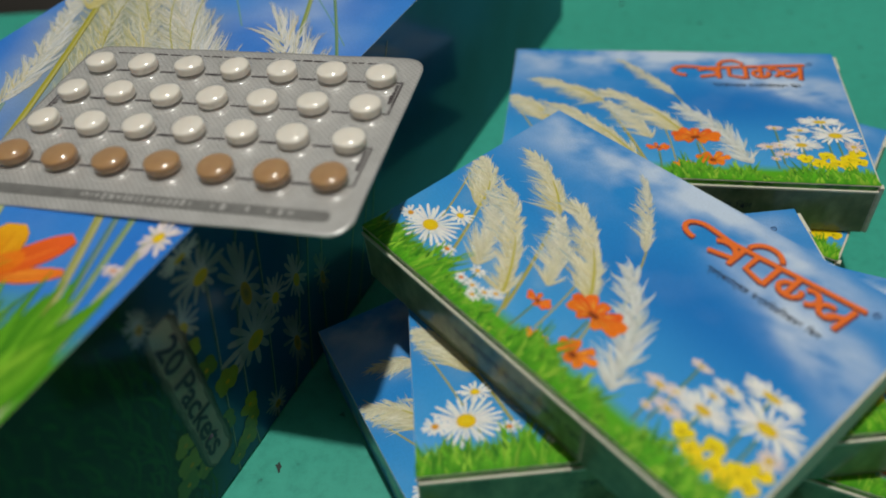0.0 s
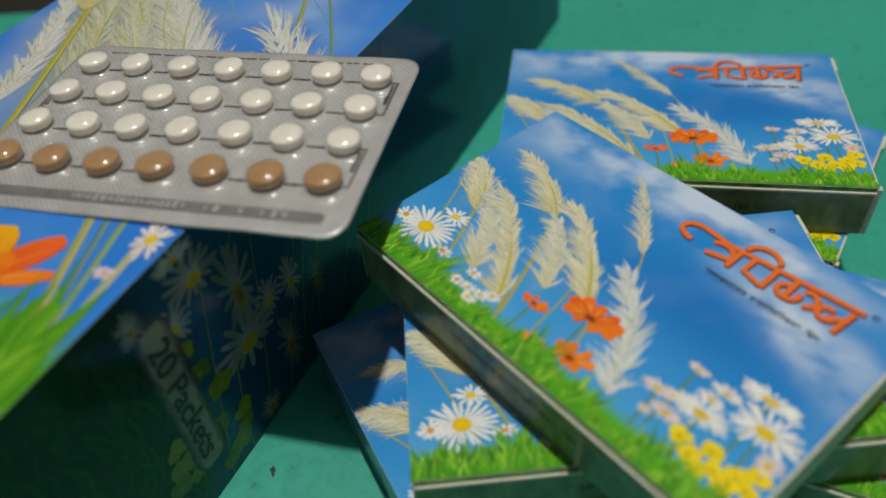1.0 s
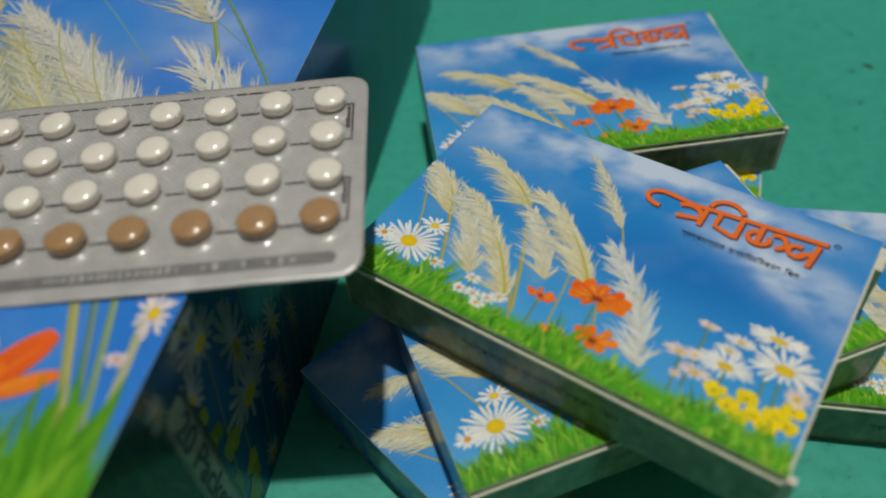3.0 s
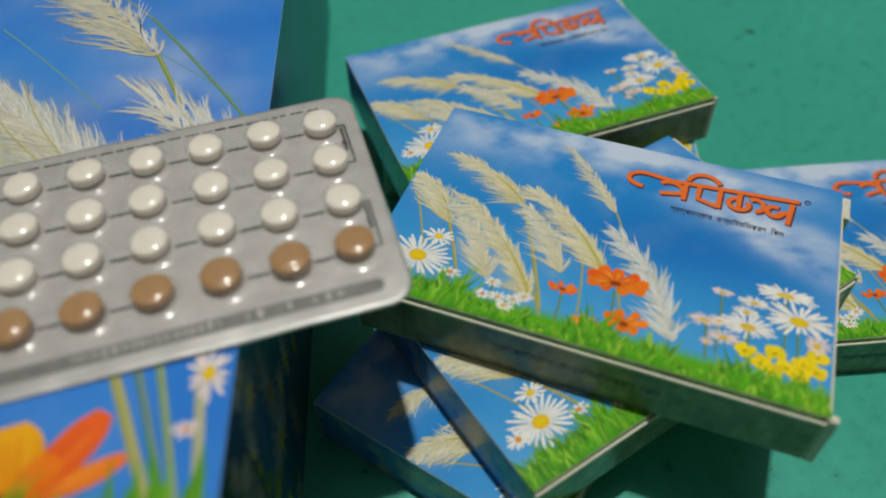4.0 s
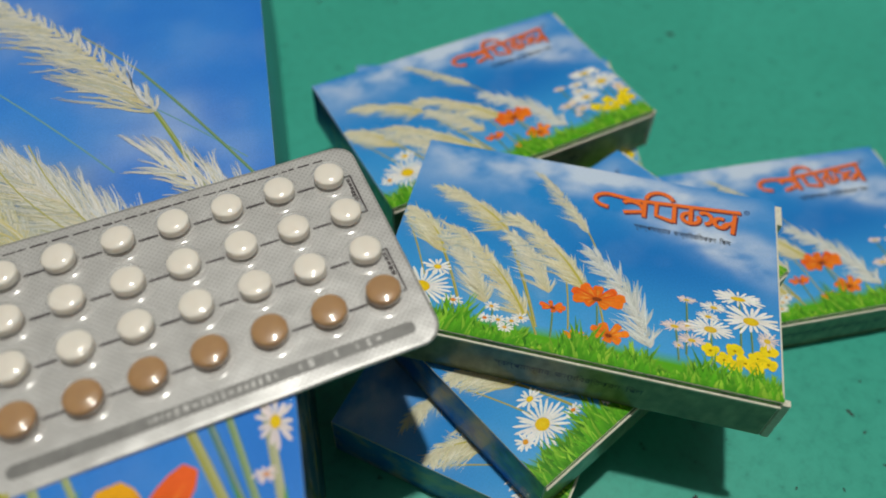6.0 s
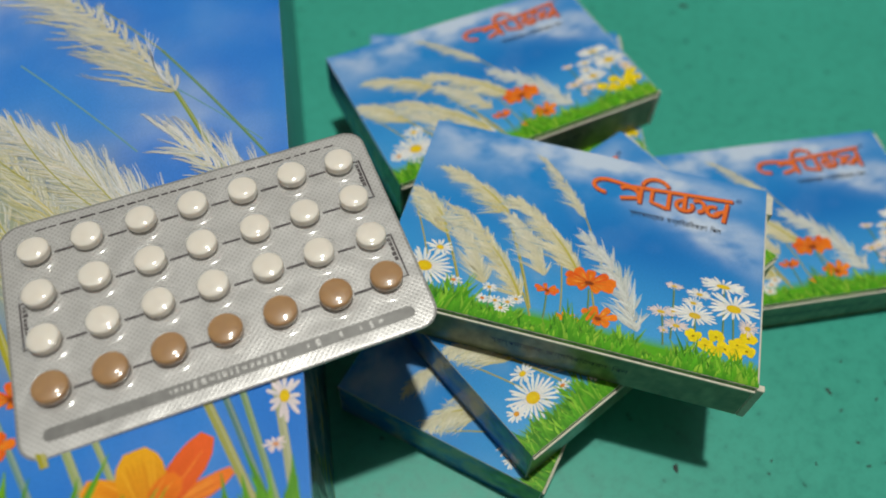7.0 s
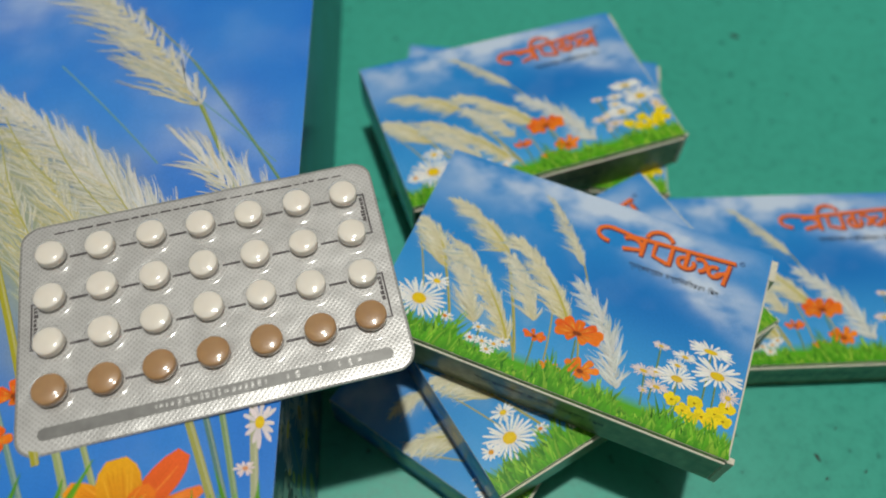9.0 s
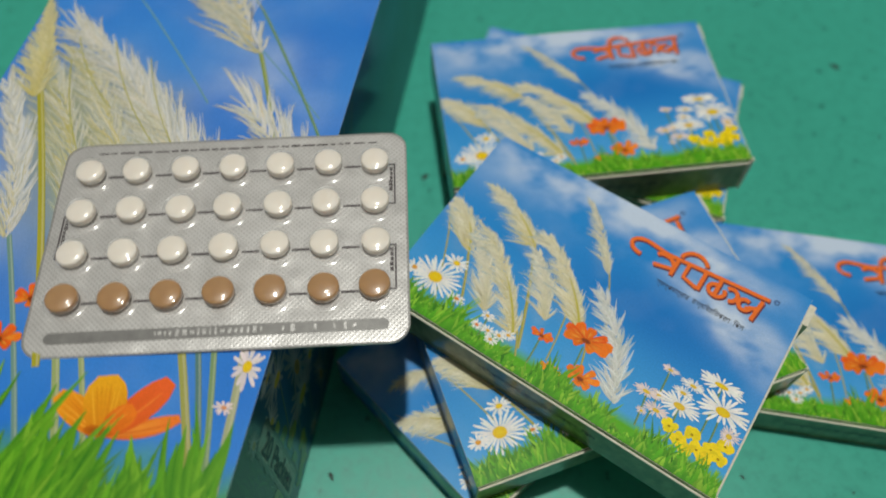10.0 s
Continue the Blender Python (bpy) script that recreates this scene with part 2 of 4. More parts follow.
def frond_plume(ink, tip, base, width, seed, n=60, body=CREAM, hair=IVORY, lee=1.0, windward=0.6, bow=-0.12, spread=0.75, share=0.6, thick=1.0):
    """A large plume made of wavy tufts, each a soft strip with fine hairs: lee tufts tinted, windward ones pale."""
    rnd = random.Random(seed)
    spine = curve_points(base, tip, bow, 26)
    for k in range(n):
        t = 0.97 * ((k * 0.618) % 1.0)
        i = min(int(t * 25), 24)
        x, y = spine[i]
        a = math.atan2(spine[i + 1][1] - y, spine[i + 1][0] - x)
        side = 1 if rnd.random() < share else -1
        reach = width * rnd.uniform(0.5, 1.15) * (lee if side > 0 else windward) * (1.05 - 0.4 * t)
        a0 = a + side * rnd.uniform(0.35, 1.1) * spread
        bend = (rnd.uniform(-0.35, 0.4) if side > 0 else rnd.uniform(0.0, 0.6)) * 0.8
        wave, phase = rnd.uniform(0.05, 0.20), rnd.uniform(0, 6)
        pts, px, py = [], x + rnd.uniform(-0.05, 0.05), y + rnd.uniform(-0.05, 0.05)
        for j in range(9):
            pts.append((px, py))
            ang = a0 + bend * j / 8 + wave * math.sin(phase + j * 1.1)
            px, py = px + math.cos(ang) * reach / 8, py + math.sin(ang) * reach / 8
        w = thick * rnd.uniform(0.035, 0.085)
        pale = rnd.uniform(0.15, 0.75) if side > 0 else rnd.uniform(0.6, 1.0)
        root = varied(blend(blend(body, hair, pale * 0.5), HEART, max(0.0, 0.85 - t) * (0.85 if side > 0 else 0.06)), rnd, 0.08)
        end = varied(blend(blend(body, hair, pale), SKY_PALE, rnd.uniform(0.0, 0.3)), rnd, 0.06)
        ink.ribbon(pts, [w * q for q in (0.5, 0.8, 1, 1, 0.95, 0.8, 0.6, 0.35, 0.06)], [blend(root, end, j / 8) for j in range(9)])
        ink.z += 0.000002
        for _ in range(5):
            off, r0 = rnd.uniform(-0.8, 0.8) * w, rnd.randint(0, 3)
            tone = blend(blend(root, end, 0.6), rnd.choice((hair, hair, HEART, (0.20, 0.28, 0.36), (0.30, 0.30, 0.16))), rnd.uniform(0.3, 0.8))
            line = [(p + off * (0.6 + 0.12 * j) + rnd.uniform(-0.012, 0.012), q + off * 0.6 + rnd.uniform(-0.012, 0.012)) for j, (p, q) in enumerate(pts)][r0:]
            hw = 0.017 * rnd.uniform(0.5, 1.3)
            ink.ribbon(line, [hw * (1 - 0.8 * j / max(len(line) - 1, 1)) for j in range(len(line))], [tone] * len(line))
            ink.z += 0.000001


def daisy(ink, x, y, rx, ry, seed, petals=21, heart=YELLOW, petal=PETAL, drop=0.0):
    rnd = random.Random(seed)
    for i in range(petals):
        a = 2 * math.pi * (i + rnd.uniform(-0.25, 0.25)) / petals
        k = rnd.uniform(0.78, 1.12)
        ex, ey = x + rx * k * math.cos(a), y + ry * k * math.sin(a)
        w = 2.0 * math.pi * math.sqrt(rx * ry) / petals * 0.46
        c = varied(petal, rnd, 0.07)
        mid = (x + (ex - x) * 0.62, y + (ey - y) * 0.62)
        ink.ribbon([(x, y), mid, (x + (ex - x) * 0.9, y + (ey - y) * 0.9), (ex, ey)], [w * 0.35, w, w * 0.8, w * 0.25], [blend(c, (0.5, 0.5, 0.52), 0.4), c, c, c])
        ink.z += 0.000003
    ink.up(0.00008)
    ink.disc(x, y - drop, rx * 0.27, ry * 0.27, heart, rim=blend(heart, (0.7, 0.35, 0.0), 0.45))
    ink.up(0.00006)


def cosmos(ink, x, y, rx, ry, seed, colour=ORANGE, petals=7, heart=(0.25, 0.05, 0.01), low=0.25, fat=1.0):
    """An orange flower seen from the side: broad petals from a heart that sits low."""
    rnd = random.Random(seed)
    hy = y - ry * low
    for i in range(petals):
        a = 2 * math.pi * (i + rnd.uniform(-0.15, 0.15)) / petals + 0.2
        ex, ey = x + rx * math.cos(a) * rnd.uniform(0.85, 1.05), hy + ry * (math.sin(a) * 0.85 + 0.25) * rnd.uniform(0.85, 1.05)
        w = 0.52 * fat * math.sqrt(rx * ry) * rnd.uniform(0.8, 1.1)
        c = varied(blend(colour, AMBER, rnd.uniform(0, 0.5)), rnd, 0.1)
        dark = blend(c, (0.45, 0.05, 0.0), 0.4)
        ink.ribbon([(x, hy), (x + (ex - x) * 0.5, hy + (ey - hy) * 0.5), (x + (ex - x) * 0.85, hy + (ey - hy) * 0.85), (ex, ey)], [w * 0.3, w * 0.8, w, w * 0.6], [dark, c, c, blend(c, AMBER, 0.25)])
        ink.z += 0.000002
        for k in (-0.28, -0.1, 0.12, 0.3):
            ox, oy = -(ey - hy) * k * w / (rx + ry), (ex - x) * k * w / (rx + ry)
            streak = blend(dark, (0.95, 0.42, 0.05), rnd.random())
            ink.ribbon([(x, hy), (x + (ex - x) * 0.5 + ox, hy + (ey - hy) * 0.5 + oy), (x + (ex - x) * 0.88 + ox * 1.6, hy + (ey - hy) * 0.88 + oy * 1.6)], [w * 0.05, w * 0.09, w * 0.04], [dark, streak, c])
        ink.z += 0.000004
    ink.up(0.00006)
    ink.disc(x, hy, rx * 0.17, ry * 0.15, heart)
    ink.up(0.00006)


def yellow_bloom(ink, x, y, r, seed, colour=(0.86, 0.66, 0.01)):
    rnd = random.Random(seed)
    for i in range(5):
        a = 2 * math.pi * i / 5 + rnd.uniform(0, 1)
        ink.disc(x + r * 0.5 * math.cos(a), y + r * 0.35 * math.sin(a), r * 0.52, r * 0.42, varied(colour, rnd, 0.1), rnd.uniform(0, 3), 9)
        ink.z += 0.000004
    ink.up(0.00006)
    ink.disc(x, y - r * 0.1, r * 0.16, r * 0.12, (0.35, 0.22, 0.0))
    ink.up(0.00006)


def grass(ink, x0, x1, y0, height, seed, n, blade=0.05, deep=0.55):
    """Printed turf: blades from a low edge; height is a function of the place."""
    rnd = random.Random(seed)
    for row in range(3):
        for _ in range(n // 3):
            x = rnd.uniform(x0, x1)
            h = height(x) * rnd.uniform(0.35, 1.3) * (1.0, 0.8, 0.55)[row]
            lean = rnd.uniform(-0.5, 0.5) * h
            w = blade * rnd.uniform(0.6, 1.5)
            c = blend(LEAF, LEAF_DARK, rnd.random() * (0.9, deep, 0.45)[row])
            if rnd.random() < 0.22:
                c = blend(c, LEAF_LIGHT, rnd.uniform(0.3, 1))
            c = varied(c, rnd, 0.15)
            tipc = blend(c, LEAF_LIGHT, rnd.uniform(0.1, 0.5))
            xl, xr = max(x0, min(x1, x + lean * 0.4)), max(x0, min(x1, x + lean))
            ink.ribbon([(x, y0), (xl, y0 + h * 0.55), (xr, y0 + h)], [w, w * 0.8, w * 0.1], [blend(c, LEAF_DARK, 0.3), c, tipc])
            ink.z += 0.0000006
        ink.up(0.00006)


def painted_grid(name, x0, x1, y0, y1, step, colour):
    """A flat print whose colour is a function of the place on it."""
    nx, ny = max(2, round((x1 - x0) / step)), max(2, round((y1 - y0) / step))
    ink = Ink()
    for j in range(ny + 1):
        for i in range(nx + 1):
            x, y = x0 + (x1 - x0) * i / nx, y0 + (y1 - y0) * j / ny
            ink.v.append((x, y, 0.0))
            ink.c.append(colour(x, y))
    ink.f = [(j * (nx + 1) + i, j * (nx + 1) + i + 1, (j + 1) * (nx + 1) + i + 1, (j + 1) * (nx + 1) + i) for j in range(ny) for i in range(nx)]
    return ink


def puff(x, y, cx, cy, rx, ry, turn=0.0):
    c, s = math.cos(turn), math.sin(turn)
    dx, dy = x - cx, y - cy
    return math.exp(-(((c * dx + s * dy) / rx) ** 2 + ((c * dy - s * dx) / ry) ** 2))


def cloud_noise(x, y, scale, seed=0.0):
    return sum(noise.noise(Vector((x * scale * 2**k + seed, y * scale * 2**k, seed))) / 2**k for k in range(4))


def strokes(ink, lines, width, colour):
    for line in lines:
        ink.ribbon(line, [width] * len(line), [colour] * len(line))
        ink.z += 0.000005


def arc(cx, cy, rx, ry, a0, a1, n=14):
    return [(cx + rx * math.cos(radians(a0 + (a1 - a0) * i / (n - 1))), cy + ry * math.sin(radians(a0 + (a1 - a0) * i / (n - 1)))) for i in range(n)]


def lettering(name, body, size, mat, place, bold=0.0):
    """Words in the built-in font as a flat mesh, the lower left corner at the place; size in centimetres."""
    cu = bpy.data.curves.new(name, "FONT")
    cu.body, cu.size, cu.offset = body, size * CM, bold * CM
    ob = bpy.data.objects.new(name, cu)
    scene.collection.objects.link(ob)
    me = bpy.data.meshes.new_from_object(ob.evaluated_get(bpy.context.evaluated_depsgraph_get()))
    bpy.data.objects.remove(ob)
    me.transform(place)
    me.materials.clear()
    me.materials.append(mat)
    me.name = name
    return me


# ---- room ----
def setting(name, bm, mat, label):
    return tagged(new(name, mesh_of(name, bm, mat)), label, "room", kind="structure")


setting("floor", box(-150, 150, -140, 150, -85, -75), FLOOR_BROWN, "dark brown floor below the table")
setting("ceiling", box(-150, 150, -140, 150, 200, 210), PLASTER, "plain grey plaster ceiling")
setting("wall_north", box(-150, 150, 150, 160, -75, 200), PLASTER, "plain grey plaster wall")
setting("wall_south", box(-150, 150, -150, -140, -75, 200), PLASTER, "plain grey plaster wall")
setting("wall_east", box(150, 160, -140, 150, -75, 200), PLASTER, "plain grey plaster wall")
setting("wall_west", box(-160, -150, -140, 150, -75, 200), PLASTER, "plain grey plaster wall")


# ---- table ----
def build_table():
    table = tagged(new("table"), "teal painted table with small dark chips and scuffs", "table")
    part("tabletop", box(-55, 60, -45, 30.2, -2.5, 0, 0.15), TEAL, table)
    for x in (-52, 53):
        for y in (-42, 24.5):
            part("leg", box(x, x + 4, y, y + 4, -75, -2.5, 0.2), LEG_TEAL, table)
    rnd = random.Random(5)
    for x, y, r in ((16.6, 18.7, 0.22), (8.49, 3.98, 0.15), (-4.1, 8.15, 0.15), (0.6, 17.25, 0.2), (8.34, 3.38, 0.08), (8.01, 2.50, 0.09), (7.73, 1.90, 0.08), (5.62, 3.40, 0.07), (5.30, 3.20, 0.06), (9.52, 4.41, 0.06), (9.46, 3.08, 0.07), (3.32, 4.62, 0.16), (6.58, 2.70, 0.06), (16.5, 15.3, 0.08), (5.93, 28.4, 0.15), (8.6, 26.6, 0.12), (6.77, 5.5, 0.1)):
        bm = bmesh.new()
        n = 11
        a0 = rnd.uniform(0, 3)
        ring = []
        for i in range(n):
            a = 2 * math.pi * i / n
            k = r * rnd.uniform(0.5, 1.15)
            px, py = k * math.cos(a), k * 0.45 * math.sin(a)
            ring.append(bm.verts.new((x + px * math.cos(a0) - py * math.sin(a0), y + px * math.sin(a0) + py * math.cos(a0), 0.004)))
        bm.faces.new(ring)
        part("paint_chip", bm, CHIP, table, "dark chipped spot in the paint")


build_table()


# ---- the packets' artwork ----
L, W, T = 8.88, 5.78, 1.46


PALE_BODY, WHITE_BODY = (0.60, 0.58, 0.45), (0.66, 0.68, 0.66)
PLUMES = [  # tip, base, width, hairs, body, fill, bow
    ((-4.40, 0.42), (-3.20, -0.75), 0.88, 250, CREAM, 0.8, -0.24),
    ((-3.74, 1.30), (-1.88, 0.30), 0.76, 260, CREAM, 0.8, -0.15),
    ((-3.32, -0.20), (-2.00, -1.90), 0.80, 240, PALE_BODY, 0.6, -0.18),
    ((-3.25, 0.14), (-1.08, -2.05), 0.90, 330, CREAM, 0.8, -0.13),
    ((-1.86, 0.30), (-0.66, -1.30), 0.78, 240, PALE_BODY, 0.6, -0.16),
    ((-1.85, 0.78), (0.14, -1.02), 0.90, 330, CREAM, 0.8, -0.15),
    ((-1.46, 2.42), (0.02, 0.68), 0.56, 140, PALE_BODY, 0.3, -0.08),
    ((-0.02, 0.20), (1.68, -2.20), 0.92, 80, WHITE_BODY, 0.03, -0.18),
]


def along(x, y, a, b, width):
    """Nearness to the line from a to b, fading out over the width."""
    dx, dy = b[0] - a[0], b[1] - a[1]
    t = min(max(((x - a[0]) * dx + (y - a[1]) * dy) / (dx * dx + dy * dy), 0), 1)
    return math.exp(-(((x - a[0] - t * dx) ** 2 + (y - a[1] - t * dy) ** 2) / (width * width)))


def small_sky(x, y):
    v = (y + W / 2) / W
    c = blend(SKY_PALE, SKY, min(v * 2.0, 1))
    c = blend(c, SKY_DEEP, puff(x, y, 1.6, 0.3, 2.4, 1.0) * 0.7)
    n1, n2 = cloud_noise(x, y, 0.55, 3.1), cloud_noise(x, y * 1.6, 1.1, 7.7)
    k = puff(x, y, -2.4, 2.5, 2.8, 0.75, -0.1) * (0.36 + 1.1 * n1 + 0.5 * n2) + puff(x, y, 0.3, 2.65, 1.7, 0.30, -0.03) * (0.95 + 0.6 * n2)
    k += puff(x, y, 2.9, 1.35, 1.5, 0.36, -0.12) * (0.75 + 0.7 * n2) + puff(x, y, 2.3, 2.35, 1.3, 0.33) * (0.75 + 0.8 * n2)
    k += puff(x, y, 3.5, 0.75, 1.1, 0.40, -0.35) * (0.5 + 0.7 * n2) + puff(x, y, -0.6, 2.4, 1.3, 0.5) * 0.25
    k += puff(x, y, -3.9, 1.9, 0.8, 0.8) * 0.3 + 0.10 * max(n1, 0)
    c = blend(c, CLOUD, min(k, 0.9))
    for tip, base, w, _, body, fill, _ in PLUMES:
        c = blend(c, blend(body, SKY_PALE, 0.45), along(x + 0.16, y + 0.06, (tip[0] * 0.7 + base[0] * 0.3, tip[1] * 0.7 + base[1] * 0.3), base, w * 0.28) * fill * 0.6 * (0.6 + 0.6 * n2))
    return blend(c, LEAF, min(max((-2.25 - y) / 0.25, 0), 1))


def small_pampas():
    ink = Ink(0.0025, (L / 2 - 0.01, W / 2 - 0.01))
    for a, b, w in (((-3.2, -0.75), (-2.55, -2.1), 0.07), ((-1.9, 0.3), (-0.8, -2.3), 0.08), ((0.02, 0.7), (0.75, -0.9), 0.04), ((-0.3, -0.9), (-0.1, -2.2), 0.04), ((0.35, -0.9), (0.75, -2.3), 0.05), ((-4.3, 0.1), (-3.5, -1.5), 0.04), ((-1.05, -1.9), (-0.75, -2.5), 0.05)):
        stem(ink, a, b, w, STEM)
    for k, (tip, base, w, n, body, fill, bow) in enumerate(PLUMES):
        plume(ink, tip, base, w, 1 + k, n, body, (0.84, 0.84, 0.82) if k == 7 else (0.80, 0.78, 0.66), bow, fill, windward=0.8 if k == 7 else 0.6, warm=(1.0, 1.0, 0.7, 1.0, 0.7, 1.0, 0.5, 0.05)[k])
        if k in (0, 1, 3, 5):
            spine = curve_points(base, tip, bow, 9)
            ink.ribbon(spine[:5], [0.06, 0.055, 0.05, 0.035, 0.015], [(0.52, 0.46, 0.08)] * 5)
            ink.up()
    return ink.mesh("pampas_print", Matrix.Translation((0, 0, T * CM)))


def small_flowers():
    half = (L / 2 - 0.01, W / 2 - 0.01)
    ink, warm, gold = Ink(0.0090, half), Ink(0.0105, half), Ink(0.0115, half)
    green = (0.10, 0.22, 0.06)
    for a, b in (((0.45, -1.4), (0.55, -2.5)), ((-0.5, -1.75), (-0.45, -2.5)), ((0.78, -2.2), (0.7, -2.6)), ((3.55, -0.45), (3.6, -2.3)), ((3.8, -1.1), (3.85, -2.3)), ((2.95, -1.5), (3.0, -2.4)), ((2.4, -0.8), (2.45, -2.2)), ((2.2, -1.6), (2.3, -2.4)), ((-3.3, -1.9), (-3.1, -2.6)), ((-2.7, -2.05), (-2.6, -2.6)), ((-1.8, -2.0), (-1.75, -2.6))):
        stem(ink, a, b, 0.045, green, 0.02)
    daisy(ink, -3.25, -1.22, 0.34, 0.25, 11, 13)
    daisy(ink, -3.47, -1.84, 0.68, 0.56, 12, 25)
    daisy(ink, -4.05, -1.9, 0.26, 0.22, 13, 12, heart=(0.7, 0.3, 0.02))
    daisy(ink, -2.70, -2.04, 0.24, 0.16, 14, 12, heart=(0.8, 0.2, 0.03))
    for k, (x, y) in enumerate(((-1.83, -2.0), (-1.92, -2.34), (-1.62, -2.32), (-1.33, -2.28), (-1.15, -2.15), (-1.45, -2.48))):
        daisy(ink, x, y, 0.19, 0.14, 20 + k, 11, heart=((0.8, 0.45, 0.03), (0.75, 0.15, 0.03))[k == 1])
    cosmos(warm, 0.10, -2.30, 0.30, 0.16, 31, AMBER)
    cosmos(warm, -0.50, -1.66, 0.32, 0.20, 32)
    cosmos(warm, 0.78, -2.05, 0.45, 0.34, 33, blend(ORANGE, AMBER, 0.4))
    cosmos(warm, 0.43, -1.14, 0.66, 0.36, 34, petals=9)
    pink = (0.80, 0.68, 0.66)
    for k, (x, y, rx, ry, c) in enumerate(((2.40, -0.74, 0.24, 0.11, pink), (3.0, -0.80, 0.30, 0.15, PETAL), (2.88, -1.08, 0.28, 0.15, PETAL), (2.17, -1.52, 0.34, 0.16, pink), (2.45, -1.45, 0.22, 0.15, pink), (2.55, -1.80, 0.32, 0.17, pink), (4.15, -1.42, 0.26, 0.24, pink), (2.94, -1.40, 0.52, 0.30, PETAL), (3.53, -0.42, 0.62, 0.22, PETAL), (3.81, -0.96, 0.64, 0.40, PETAL), (2.28, -2.0, 0.14, 0.1, pink))):
        daisy(ink, x, y, rx, ry, 40 + k, 20, petal=c, heart=((0.75, 0.55, 0.05), (0.8, 0.6, 0.02))[k > 7], drop=ry * 0.1)
    for k, (x, y) in enumerate(((2.95, -1.95), (3.24, -2.12), (3.46, -1.84), (3.43, -2.27), (3.68, -2.10), (3.95, -1.92), (4.18, -1.68), (4.16, -2.02), (3.9, -2.2))):
        yellow_bloom(gold, x, y, 0.22, 60 + k)
    up = Matrix.Translation((0, 0, T * CM))
    return {"daisy_print": ink.mesh("daisy_print", up), "orange_flower_print": warm.mesh("orange_flower_print", up), "yellow_flower_print": gold.mesh("yellow_flower_print", up)}


def small_grass():
    ink = Ink(0.0125, (L / 2 - 0.01, W / 2 - 0.005))

    def height(x):
        return 0.46 + 0.20 * math.sin(x * 2.1 + 0.6) + 0.18 * math.sin(x * 4.7 + 1) + 0.16 * puff(x, 0, 1.75, 0, 0.3, 1) + (0.30 if x < -3.3 else 0.12 if x < -2.2 else 0.05)

    grass(ink, -L / 2 + 0.02, L / 2 - 0.02, -W / 2 + 0.015, height, 71, 1300, 0.075, 0.9)
    return ink.mesh("grass_print", Matrix.Translation((0, 0, T * CM)))


def title_lines():
    """The orange mark: a headline bar with loops and uprights hung from it, and a bow over it."""
    return [
        arc(0.40, 1.88, 0.36, 0.22, 70, 270), [(0.45, 2.10), (1.15, 2.02)],
        [(0.98, 2.03), (3.76, 2.25)],
        arc(1.00, 1.80, 0.26, 0.18, 150, 20) + [(1.28, 1.70), (0.80, 1.58)], [(1.32, 2.05), (1.32, 1.52)],
        arc(1.70, 2.12, 0.36, 0.32, 175, 20), [(1.62, 2.06), (1.62, 1.66), (2.05, 1.55)], [(2.08, 2.08), (2.08, 1.52)],
        arc(2.50, 1.78, 0.22, 0.17, 90, 400), [(2.50, 2.10), (2.50, 1.60)], arc(2.86, 1.86, 0.17, 0.18, 140, -90),
        arc(3.26, 1.80, 0.16, 0.15, 60, 380), [(3.30, 1.72), (3.62, 1.90)], [(3.62, 2.14), (3.55, 1.50)],
    ]


def narrowed(line):
    return [(0.1 + (x - 0.1) * 0.955, y) for x, y in line]


def title_mesh():
    ink = Ink(0.0140)
    strokes(ink, [[(x + 0.03, y - 0.035) for x, y in narrowed(line)] for line in title_lines()], 0.125, (0.16, 0.04, 0.05))
    ink.up(0.0002)
    strokes(ink, [narrowed(line) for line in title_lines()], 0.105, (0.84, 0.175, 0.028))
    ink.up()
    ink.ribbon(arc(3.75, 2.30, 0.06, 0.06, 0, 360, 16), [0.02] * 16, [(0.04, 0.08, 0.22)] * 16)
    ink.ribbon([(3.73, 2.27), (3.73, 2.33), (3.77, 2.31)], [0.015] * 3, [(0.04, 0.08, 0.22)] * 3)
    return ink.mesh("title_print", Matrix.Translation((0, 0, T * CM)))


CAPTION = "\u09b8\u09cd\u09ac\u09b2\u09cd\u09aa\u09ae\u09be\u09a4\u09cd\u09b0\u09be\u09b0  \u099c\u09a8\u09cd\u09ae\u09bf\u09ac\u09b0\u09bf\u09a4\u0995\u09b0\u09a3  \u09bf\u09aa\u09b2"


def fitted(me, x0, x1, y0, y1, place):
    """Scales flat words into a rectangle, in centimetres, and lays them out by the place."""
    co = np.array([v.co for v in me.vertices])
    lo, hi = co.min(0), co.max(0)
    k = Matrix.Diagonal(((x1 - x0) * CM / (hi[0] - lo[0]), (y1 - y0) * CM / (hi[1] - lo[1]), 1, 1))
    me.transform(place @ Matrix.Translation((x0 * CM, y0 * CM, 0)) @ k @ Matrix.Translation((-lo[0], -lo[1], 0)))
    return me


def side_colour(x, y):
    if y > T / 2 - 0.14:
        return blend(LEAF_DARK, LEAF, 0.4 + cloud_noise(x, y, 2.5, 1.0))
    n = cloud_noise(x, y, 1.3, 9.0)
    m = cloud_noise(x * 2, y, 3.0, 4.0)
    return blend((0.12, 0.145, 0.080), (0.29, 0.33, 0.19), 0.5 + n * 0.6 + m * 0.35)


